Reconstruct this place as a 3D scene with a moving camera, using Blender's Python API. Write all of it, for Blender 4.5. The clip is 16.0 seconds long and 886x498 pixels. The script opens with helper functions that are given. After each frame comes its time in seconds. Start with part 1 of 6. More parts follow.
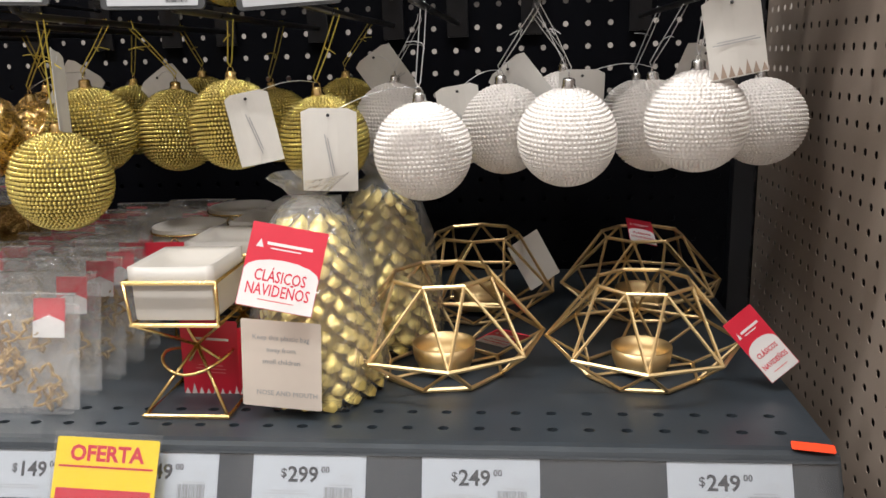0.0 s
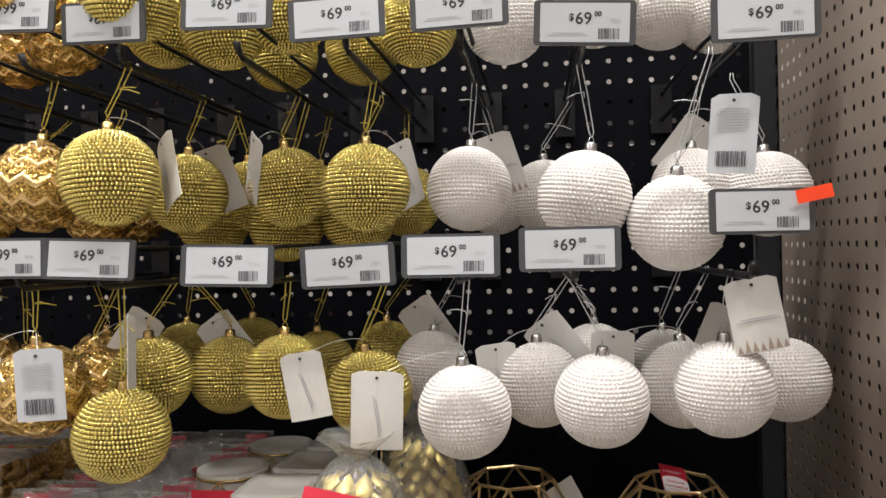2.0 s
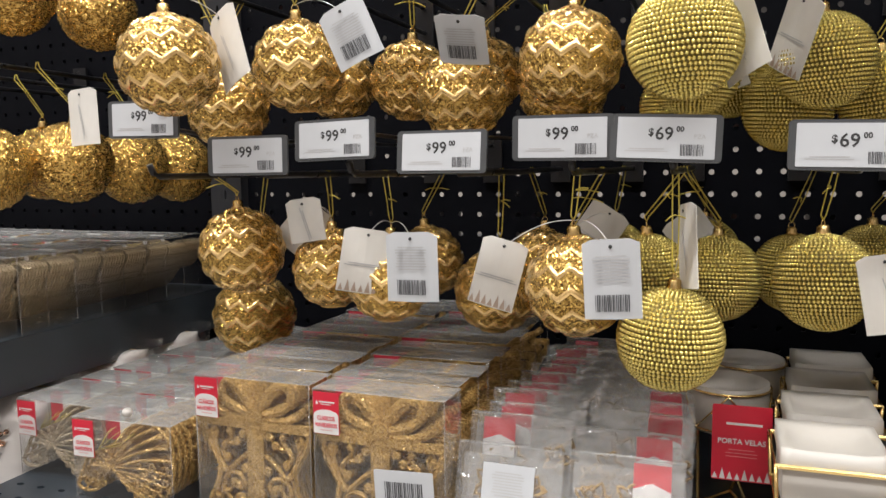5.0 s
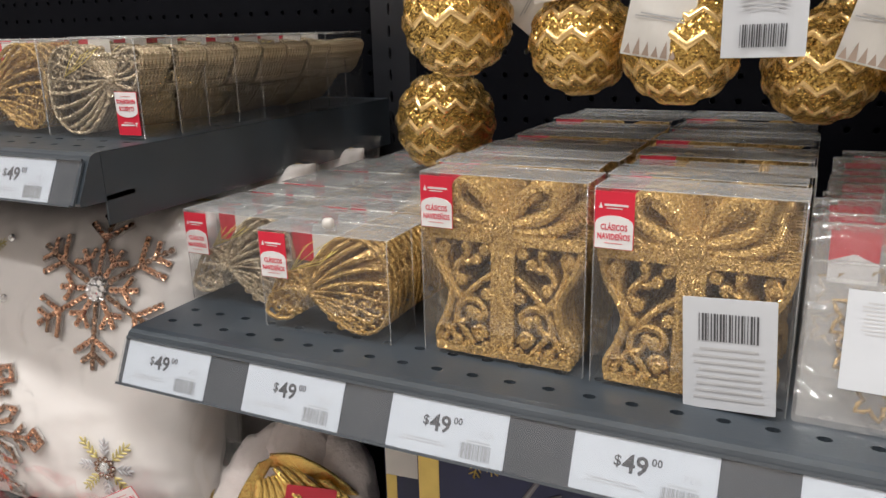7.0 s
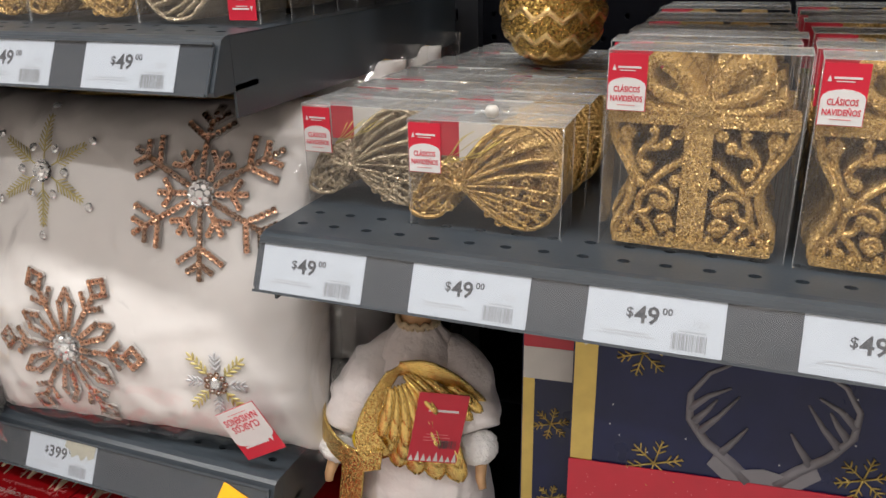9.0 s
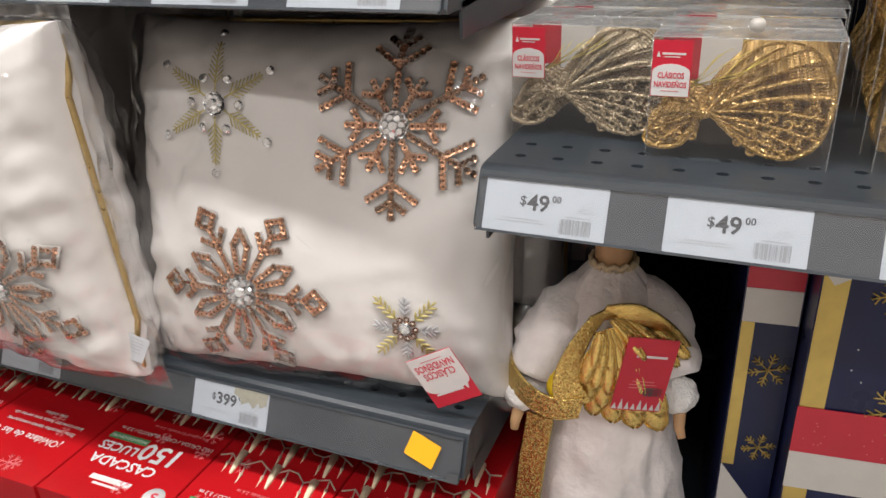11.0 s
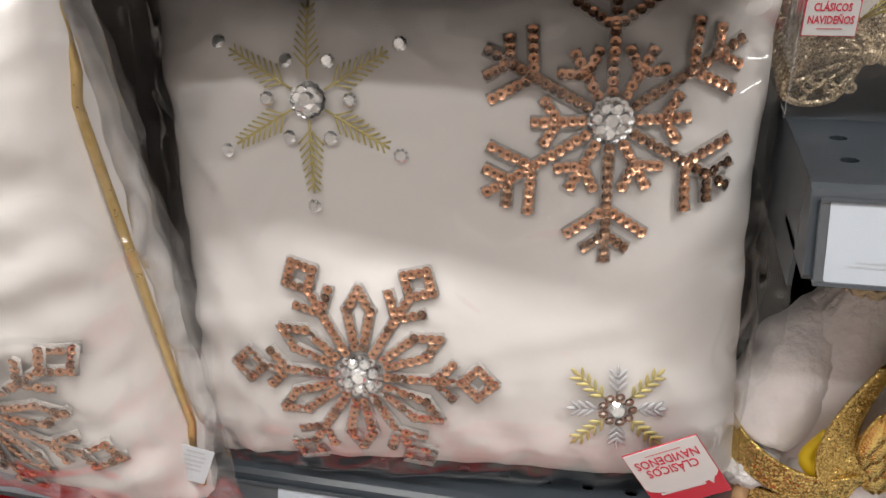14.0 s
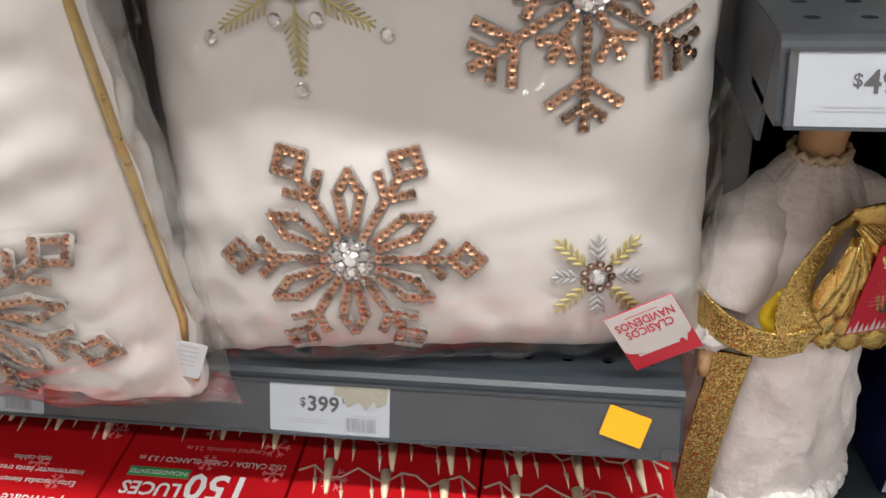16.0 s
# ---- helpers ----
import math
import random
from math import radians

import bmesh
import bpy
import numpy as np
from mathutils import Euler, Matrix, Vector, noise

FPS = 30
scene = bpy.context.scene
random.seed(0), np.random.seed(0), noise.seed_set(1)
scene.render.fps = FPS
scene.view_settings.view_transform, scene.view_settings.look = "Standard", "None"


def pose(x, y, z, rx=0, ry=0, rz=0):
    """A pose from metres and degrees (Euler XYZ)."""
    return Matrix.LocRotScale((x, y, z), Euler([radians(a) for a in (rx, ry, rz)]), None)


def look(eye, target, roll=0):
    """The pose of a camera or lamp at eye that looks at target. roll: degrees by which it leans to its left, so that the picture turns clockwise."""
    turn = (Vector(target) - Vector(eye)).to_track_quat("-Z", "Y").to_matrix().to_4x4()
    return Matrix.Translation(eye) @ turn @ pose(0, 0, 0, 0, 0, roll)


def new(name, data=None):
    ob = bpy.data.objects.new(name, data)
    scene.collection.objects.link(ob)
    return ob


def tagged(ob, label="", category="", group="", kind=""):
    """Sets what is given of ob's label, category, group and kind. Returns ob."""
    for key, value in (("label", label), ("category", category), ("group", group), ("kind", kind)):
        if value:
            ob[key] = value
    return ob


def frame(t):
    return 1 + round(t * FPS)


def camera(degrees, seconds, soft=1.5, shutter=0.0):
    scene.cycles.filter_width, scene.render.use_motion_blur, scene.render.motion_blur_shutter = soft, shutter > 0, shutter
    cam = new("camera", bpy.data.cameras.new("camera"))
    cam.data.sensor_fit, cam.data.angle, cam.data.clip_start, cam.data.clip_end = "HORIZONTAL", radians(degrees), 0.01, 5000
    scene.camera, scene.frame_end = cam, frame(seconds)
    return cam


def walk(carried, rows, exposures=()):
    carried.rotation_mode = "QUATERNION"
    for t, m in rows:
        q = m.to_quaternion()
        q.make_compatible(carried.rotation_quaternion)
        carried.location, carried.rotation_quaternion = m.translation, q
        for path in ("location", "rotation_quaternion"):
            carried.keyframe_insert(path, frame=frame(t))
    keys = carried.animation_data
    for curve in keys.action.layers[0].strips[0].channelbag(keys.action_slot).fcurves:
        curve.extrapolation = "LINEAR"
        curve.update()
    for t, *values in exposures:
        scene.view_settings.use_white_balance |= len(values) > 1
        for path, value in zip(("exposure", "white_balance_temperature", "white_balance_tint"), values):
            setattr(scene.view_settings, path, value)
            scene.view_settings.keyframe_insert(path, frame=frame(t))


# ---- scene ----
cam = camera(59.5, 16.0)
PATH = [
    (0, (0.078, 0.133, 1.443), (-0.128, 2.064, 0.965), -2.0),
    (0.5, (0.071, 0.122, 1.475), (-0.129, 2.088, 1.168), -1.6),
    (1, (0.067, 0.115, 1.493), (-0.134, 2.098, 1.328), -1.4),
    (1.5, (0.065, 0.105, 1.503), (-0.15, 2.093, 1.467), -1.3),
    (2, (0.064, 0.101, 1.507), (-0.18, 2.086, 1.503), -1.3),
    (2.5, (0.056, 0.103, 1.501), (-0.265, 2.077, 1.503), -1.1),
    (3, (0.014, 0.109, 1.497), (-0.383, 2.069, 1.473), -1.1),
    (3.5, (-0.056, 0.114, 1.495), (-0.511, 2.061, 1.448), -1.0),
    (4, (-0.125, 0.132, 1.498), (-0.672, 2.053, 1.393), -1.0),
    (4.5, (-0.186, 0.131, 1.497), (-0.799, 2.028, 1.341), -0.8),
    (5, (-0.242, 0.119, 1.488), (-0.913, 1.991, 1.274), -0.8),
    (5.2, (-0.255, 0.116, 1.489), (-0.956, 1.972, 1.237), -0.9),
    (7.3, (-0.462, 0.22, 1.394), (-1.302, 1.937, 0.803), -1.6),
    (7.5, (-0.482, 0.219, 1.39), (-1.302, 1.937, 0.775), -1.6),
    (8, (-0.535, 0.213, 1.385), (-1.289, 1.941, 0.719), -1.6),
    (8.5, (-0.56, 0.2, 1.377), (-1.265, 1.937, 0.681), -1.4),
    (9, (-0.582, 0.175, 1.376), (-1.26, 1.907, 0.642), -1.2),
    (9.5, (-0.605, 0.15, 1.361), (-1.28, 1.865, 0.586), -1.3),
    (10, (-0.633, 0.136, 1.362), (-1.35, 1.815, 0.544), -1.8),
    (10.2, (-0.648, 0.129, 1.362), (-1.364, 1.803, 0.534), -1.9),
    (12.3, (-0.844, 0.254, 1.349), (-1.571, 1.868, 0.418), -3.8),
    (12.5, (-0.859, 0.263, 1.352), (-1.556, 1.884, 0.41), -3.9),
    (13, (-0.909, 0.287, 1.351), (-1.507, 1.942, 0.401), -3.4),
    (13.5, (-0.949, 0.299, 1.342), (-1.474, 1.964, 0.366), -3.5),
    (14, (-0.961, 0.292, 1.333), (-1.407, 1.963, 0.33), -3.3),
    (14.5, (-0.97, 0.278, 1.317), (-1.345, 1.946, 0.278), -3.1),
    (15, (-0.98, 0.266, 1.307), (-1.3, 1.925, 0.236), -2.9),
    (15.5, (-0.988, 0.255, 1.303), (-1.271, 1.905, 0.209), -2.8),
    (16, (-0.988, 0.252, 1.307), (-1.244, 1.897, 0.199), -2.8),
]
walk(cam, [(t, look(eye, target, roll)) for t, eye, target, roll in PATH],
     exposures=[(0, 0.0), (2, -0.05), (4, -0.03), (5, 0.0), (7.5, 0.08), (9.5, 0.06), (12.5, -0.12), (14, -0.10), (16, -0.10)])

# ---- world and light ----
world = bpy.data.worlds.new("store")
scene.world = world
world.use_nodes = True
world.node_tree.nodes["Background"].inputs[0].default_value = (1.0, 0.96, 0.92, 1)
world.node_tree.nodes["Background"].inputs[1].default_value = 0.02


def strip_lamp(x, y, z, length, power):
    data = bpy.data.lights.new("unseen_ceiling_lamp", "AREA")
    data.shape, data.size, data.size_y, data.energy, data.color = "RECTANGLE", length, 0.16, power, (1.0, 0.98, 0.95)
    ob = new("unseen_ceiling_lamp", data)
    ob.matrix_world = pose(x, y, z)
    return ob


LAMP = 62
for lx in (-2.6, -0.9, 0.8):
    strip_lamp(lx, -0.12, 4.1, 1.25, LAMP)
for lx in (-1.6, 0.6):
    strip_lamp(lx, 2.1, 4.1, 1.25, 47)
# Unseen row added as fill for faces turned to the aisle.
for lx in (-2.2, -0.5, 1.2):
    strip_lamp(lx, -1.75, 4.1, 1.25, 25)
scene.view_settings.exposure = 0.0


# ---- materials ----
def mat(name, color, rough=0.5, metal=0.0, var=0.12, scale=30.0, bump=0.0, bscale=200.0, spec=0.5, coat=0.0):
    m = bpy.data.materials.new(name)
    m.use_nodes = True
    nt = m.node_tree
    b = nt.nodes["Principled BSDF"]
    b.inputs["Metallic"].default_value = metal
    b.inputs["Specular IOR Level"].default_value = spec
    b.inputs["Coat Weight"].default_value = coat
    tc = nt.nodes.new("ShaderNodeTexCoord")
    n1 = nt.nodes.new("ShaderNodeTexNoise")
    n1.inputs["Scale"].default_value, n1.inputs["Detail"].default_value = scale, 5
    nt.links.new(tc.outputs["Object"], n1.inputs["Vector"])
    info = nt.nodes.new("ShaderNodeObjectInfo")
    add = nt.nodes.new("ShaderNodeMath")
    add.operation = "MULTIPLY_ADD"
    nt.links.new(info.outputs["Random"], add.inputs[0])
    add.inputs[1].default_value = 0.25
    nt.links.new(n1.outputs["Fac"], add.inputs[2])
    ramp = nt.nodes.new("ShaderNodeValToRGB")
    ramp.color_ramp.elements[0].position, ramp.color_ramp.elements[1].position = 0.3, 0.9
    ramp.color_ramp.elements[0].color = (*[c * (1 - var) for c in color], 1)
    ramp.color_ramp.elements[1].color = (*[min(1, c * (1 + var)) for c in color], 1)
    nt.links.new(add.outputs[0], ramp.inputs["Fac"])
    nt.links.new(ramp.outputs["Color"], b.inputs["Base Color"])
    mr = nt.nodes.new("ShaderNodeMapRange")
    mr.inputs["To Min"].default_value, mr.inputs["To Max"].default_value = max(0.02, rough - 0.08), min(1, rough + 0.08)
    nt.links.new(n1.outputs["Fac"], mr.inputs["Value"])
    nt.links.new(mr.outputs["Result"], b.inputs["Roughness"])
    if bump:
        n2 = nt.nodes.new("ShaderNodeTexNoise")
        n2.inputs["Scale"].default_value, n2.inputs["Detail"].default_value = bscale, 4
        nt.links.new(tc.outputs["Object"], n2.inputs["Vector"])
        bp = nt.nodes.new("ShaderNodeBump")
        bp.inputs["Strength"].default_value, bp.inputs["Distance"].default_value = bump, 0.002
        nt.links.new(n2.outputs["Fac"], bp.inputs["Height"])
        nt.links.new(bp.outputs["Normal"], b.inputs["Normal"])
    return m


def glitter(name, color, dark, cell=1250.0, spread=0.95, rough=0.34, metal=0.6):
    """Flakes: each small cell of the surface is tilted its own way."""
    m = bpy.data.materials.new(name)
    m.use_nodes = True
    nt = m.node_tree
    b = nt.nodes["Principled BSDF"]
    b.inputs["Metallic"].default_value, b.inputs["Roughness"].default_value = metal, rough
    tc = nt.nodes.new("ShaderNodeTexCoord")
    v = nt.nodes.new("ShaderNodeTexVoronoi")
    v.inputs["Scale"].default_value = cell
    nt.links.new(tc.outputs["Object"], v.inputs["Vector"])
    sub = nt.nodes.new("ShaderNodeVectorMath")
    sub.operation = "SUBTRACT"
    nt.links.new(v.outputs["Color"], sub.inputs[0])
    sub.inputs[1].default_value = (0.5, 0.5, 0.5)
    sc = nt.nodes.new("ShaderNodeVectorMath")
    sc.operation = "SCALE"
    nt.links.new(sub.outputs[0], sc.inputs[0])
    sc.inputs["Scale"].default_value = spread
    geo = nt.nodes.new("ShaderNodeNewGeometry")
    ad = nt.nodes.new("ShaderNodeVectorMath")
    nt.links.new(geo.outputs["Normal"], ad.inputs[0])
    nt.links.new(sc.outputs[0], ad.inputs[1])
    no = nt.nodes.new("ShaderNodeVectorMath")
    no.operation = "NORMALIZE"
    nt.links.new(ad.outputs[0], no.inputs[0])
    nt.links.new(no.outputs[0], b.inputs["Normal"])
    sep = nt.nodes.new("ShaderNodeSeparateColor")
    nt.links.new(v.outputs["Color"], sep.inputs[0])
    mix = nt.nodes.new("ShaderNodeMix")
    mix.data_type = "RGBA"
    mix.inputs["A"].default_value, mix.inputs["B"].default_value = (*dark, 1), (*color, 1)
    nt.links.new(sep.outputs[0], mix.inputs["Factor"])
    nt.links.new(mix.outputs["Result"], b.inputs["Base Color"])
    return m


def film(name, tint=(1, 1, 1), gloss=1.0, rough=0.06, bump=0.25, bscale=14.0, haze=0.0, ridged=False):
    """Thin clear plastic: see-through, with a glossy sheen."""
    m = bpy.data.materials.new(name)
    m.use_nodes = True
    nt = m.node_tree
    nt.nodes.remove(nt.nodes["Principled BSDF"])
    out = nt.nodes["Material Output"]
    tr = nt.nodes.new("ShaderNodeBsdfTransparent")
    tr.inputs[0].default_value = (*tint, 1)
    gl = nt.nodes.new("ShaderNodeBsdfGlossy")
    gl.inputs["Roughness"].default_value = rough
    tc = nt.nodes.new("ShaderNodeTexCoord")
    n1 = nt.nodes.new("ShaderNodeTexNoise")
    n1.inputs["Scale"].default_value, n1.inputs["Detail"].default_value = bscale, 3
    n1.inputs["Distortion"].default_value = 1.2
    if ridged:
        n1.noise_type = "RIDGED_MULTIFRACTAL"
    nt.links.new(tc.outputs["Object"], n1.inputs["Vector"])
    bp = nt.nodes.new("ShaderNodeBump")
    bp.inputs["Strength"].default_value, bp.inputs["Distance"].default_value = bump, 0.02
    nt.links.new(n1.outputs["Fac"], bp.inputs["Height"])
    nt.links.new(bp.outputs["Normal"], gl.inputs["Normal"])
    fr = nt.nodes.new("ShaderNodeLayerWeight")
    nt.links.new(bp.outputs["Normal"], fr.inputs["Normal"])
    pw = nt.nodes.new("ShaderNodeMath")
    pw.operation = "POWER"
    pw.inputs[1].default_value = 3.0
    nt.links.new(fr.outputs["Facing"], pw.inputs[0])
    ml = nt.nodes.new("ShaderNodeMath")
    ml.operation = "MULTIPLY_ADD"
    ml.inputs[1].default_value, ml.inputs[2].default_value = 0.35 * gloss, 0.035 * gloss
    nt.links.new(pw.outputs[0], ml.inputs[0])
    mx = nt.nodes.new("ShaderNodeMixShader")
    nt.links.new(ml.outputs[0], mx.inputs[0])
    nt.links.new(tr.outputs[0], mx.inputs[1])
    nt.links.new(gl.outputs[0], mx.inputs[2])
    last = mx
    if haze:
        df = nt.nodes.new("ShaderNodeBsdfDiffuse")
        df.inputs[0].default_value = (0.85, 0.85, 0.85, 1)
        hz = nt.nodes.new("ShaderNodeMixShader")
        hz.inputs[0].default_value = haze
        nt.links.new(mx.outputs[0], hz.inputs[1])
        nt.links.new(df.outputs[0], hz.inputs[2])
        last = hz
    nt.links.new(last.outputs[0], out.inputs[0])
    return m


M_SHELF = mat("slate_grey_painted_steel", (0.026, 0.033, 0.041), 0.38, 0.0, 0.18, 25, 0.06, 500, 0.6)
M_STRIP = mat("grey_price_channel", (0.050, 0.057, 0.066), 0.2, 0.0, 0.12, 12, 0.03, 200, 0.6)
M_CLEAR = film("clear_channel_cover", (0.94, 0.96, 0.98), 2.4, 0.10, 0.05, 9)
# Also on sheets added to darken the shelf and end-panel holes.
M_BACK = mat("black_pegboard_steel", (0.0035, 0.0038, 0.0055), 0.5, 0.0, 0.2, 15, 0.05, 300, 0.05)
M_SIDE = mat("taupe_painted_perforated_steel", (0.27, 0.22, 0.185), 0.45, 0.0, 0.16, 6, 0.05, 300)
M_POST = mat("black_steel_post", (0.015, 0.016, 0.02), 0.4)
M_HOOK = mat("black_wire", (0.011, 0.011, 0.013), 0.3, 0.1, 0.1, 40, 0, 200, 0.4)
M_PAPER = mat("white_paper", (0.47, 0.485, 0.515), 0.6, 0, 0.03, 60)
M_TAG = mat("cream_card", (0.62, 0.60, 0.57), 0.65, 0, 0.05, 60)
M_INK = mat("black_ink", (0.025, 0.025, 0.027), 0.6)
M_FADED = mat("faded_ink", (0.055, 0.055, 0.06), 0.6)
M_CODE = mat("pale_print", (0.25, 0.25, 0.255), 0.6)
M_GREYINK = mat("grey_ink", (0.40, 0.40, 0.41), 0.6)
M_HOLDER = mat("dark_grey_plastic", (0.06, 0.063, 0.068), 0.3, 0, 0.1, 30)
M_RED = mat("red_card", (0.52, 0.012, 0.035), 0.4, 0, 0.06, 50)
M_REDINK = mat("red_ink", (0.55, 0.02, 0.05), 0.5)
M_ORANGE = mat("orange_sticker", (0.9, 0.42, 0.01), 0.5, 0, 0.03)
M_NEON = mat("neon_red_tape", (0.95, 0.07, 0.02), 0.4, 0, 0.03)
M_YELLOW = mat("yellow_offer_card", (0.85, 0.62, 0.02), 0.4, 0, 0.04)
M_GOLD = mat("polished_gold_metal", (0.83, 0.60, 0.26), 0.24, 1.0, 0.08, 40)
M_SATGOLD = mat("satin_gold_metal", (0.80, 0.60, 0.32), 0.40, 1.0, 0.1, 40)
M_FOIL = mat("crumpled_gold_foil", (0.64, 0.51, 0.17), 0.32, 0.55, 0.2, 50, 0.8, 190)
M_SILVER = mat("silver_cap", (0.75, 0.75, 0.76), 0.25, 1.0, 0.1, 60)
M_GOLDCORD = mat("gold_bead", (0.70, 0.58, 0.185), 0.24, 0.75, 0.10, 60)
# Bead gold darkened: shade in the gaps is put into the core's colour.
M_GOLDGAP = mat("shaded_gold_bead_gap", (0.12, 0.09, 0.02), 0.5, 0.4, 0.2, 60)
M_PEARL = mat("white_pearl", (0.83, 0.79, 0.765), 0.30, 0.0, 0.06, 60)
M_PEARLCORE = mat("white_ball_base", (0.80, 0.76, 0.73), 0.6, 0.0, 0.06, 60)
M_GLIT = glitter("gold_glitter", (0.78, 0.51, 0.18), (0.26, 0.14, 0.035), 1500, 1.6, 0.22, 0.5)
M_GLITCH = glitter("champagne_glitter", (0.70, 0.58, 0.40), (0.24, 0.17, 0.10), 1500, 1.6, 0.22, 0.5)
M_CHUNK = glitter("coarse_gold_glitter", (0.78, 0.52, 0.15), (0.24, 0.13, 0.03), 780, 1.1, 0.22, 0.75)
M_ZIGGOLD = mat("matt_gold_band", (0.86, 0.60, 0.27), 0.24, 0.8, 0.06, 40)
M_STRING_G = mat("gold_thread", (0.62, 0.50, 0.10), 0.4, 0.5)
M_STRING_W = mat("silver_thread", (0.62, 0.62, 0.63), 0.4, 0.4)
M_PILLOW = mat("white_cotton", (0.66, 0.63, 0.615), 0.9, 0, 0.04, 12, 0.8, 30, 0.2)
M_PIPING = mat("gold_piping", (0.62, 0.44, 0.17), 0.3, 0.95, 0.15, 200)
M_SEQ = mat("copper_sequin", (0.56, 0.29, 0.17), 0.24, 0.85, 0.25, 300)
M_BORDER = mat("grey_stitched_patch", (0.36, 0.33, 0.31), 0.8, 0, 0.2, 400, 0.6, 900)
M_HOLE = mat("dark_sequin_hole", (0.10, 0.045, 0.025), 0.5)
M_SEQDK = mat("bronze_sequin", (0.27, 0.15, 0.09), 0.22, 0.95, 0.3, 300)
M_CRYSTAL = mat("clear_rhinestone", (0.80, 0.82, 0.84), 0.08, 0.8, 0.3, 300)
M_STITCH = mat("silver_embroidery", (0.42, 0.415, 0.43), 0.5, 0.3, 0.15, 200)
M_GSTITCH = mat("gold_embroidery", (0.50, 0.42, 0.16), 0.5, 0.4, 0.2, 200)
M_FILM = film("clear_box_film", (0.98, 0.98, 0.98), 1.5, 0.07, 0.12, 10, 0.012)
M_LID = film("clear_box_lid", (0.97, 0.97, 0.97), 3.0, 0.10, 0.40, 14, 0.11)
M_BAG = film("crinkled_clear_bag", (0.985, 0.985, 0.985), 1.8, 0.05, 0.55, 20, 0.012, True)
M_POUCH = film("glossy_pouch_film", (0.98, 0.98, 0.98), 3.0, 0.10, 0.6, 20, 0.045)
M_HAZY = film("hazy_crinkled_bag", (0.99, 0.98, 0.95), 2.2, 0.14, 1.0, 34, 0.10)
M_BOXRED = mat("glossy_red_carton", (0.42, 0.008, 0.012), 0.22, 0, 0.08, 10)
M_WHITEINK = mat("white_ink", (0.60, 0.59, 0.59), 0.5)
M_PINKINK = mat("pale_red_ink", (0.62, 0.16, 0.17), 0.5)
M_GREEN = mat("green_ink", (0.03, 0.22, 0.07), 0.5)
M_NAVY = mat("navy_carton", (0.008, 0.012, 0.055), 0.3, 0, 0.35, 20, 0, 200, 0.3)
M_DEER = mat("grey_print", (0.17, 0.16, 0.18), 0.35, 0, 0.05, 40)
M_GOLDINK = mat("gold_print", (0.50, 0.36, 0.10), 0.35, 0.5, 0.15, 60)
M_CERAMIC = mat("white_ceramic", (0.43, 0.405, 0.375), 0.35, 0, 0.06, 30)
M_WAX = mat("white_wax", (0.46, 0.435, 0.405), 0.55, 0, 0.04, 25, 0.1, 60)
M_DRESS = mat("white_velvet", (0.86, 0.80, 0.79), 0.45, 0, 0.08, 60, 0.85, 150, 0.6)
M_DRESS.node_tree.nodes["Principled BSDF"].inputs["Sheen Weight"].default_value = 0.7
M_DRESS.node_tree.nodes["Principled BSDF"].inputs["Sheen Roughness"].default_value = 0.35
M_LEAF = mat("padded_gold_lame", (0.86, 0.60, 0.20), 0.20, 1.0, 0.15, 300, 0.5, 700)
M_LACE = mat("cream_gold_lace", (0.62, 0.50, 0.33), 0.5, 0.3, 0.25, 300)
M_YSATIN = mat("yellow_satin_lining", (0.70, 0.48, 0.02), 0.3, 0.3, 0.15, 100)
M_FUR = mat("white_fur", (0.86, 0.84, 0.83), 0.95, 0, 0.06, 300, 1.0, 350, 0.1)
M_SKIN = mat("tan_resin", (0.55, 0.33, 0.17), 0.5, 0, 0.1, 60)
M_BROCADE = glitter("gold_brocade", (0.86, 0.62, 0.22), (0.40, 0.26, 0.07), 1300, 0.9, 0.26, 0.85)
M_FLOOR = mat("pale_floor_tile", (0.55, 0.53, 0.50), 0.25, 0, 0.06, 3)
M_CEIL = mat("white_ceiling", (0.75, 0.75, 0.74), 0.9, 0, 0.04, 3)
M_AISLE = mat("opposite_shelving", (0.30, 0.27, 0.25), 0.7, 0, 0.7, 5)


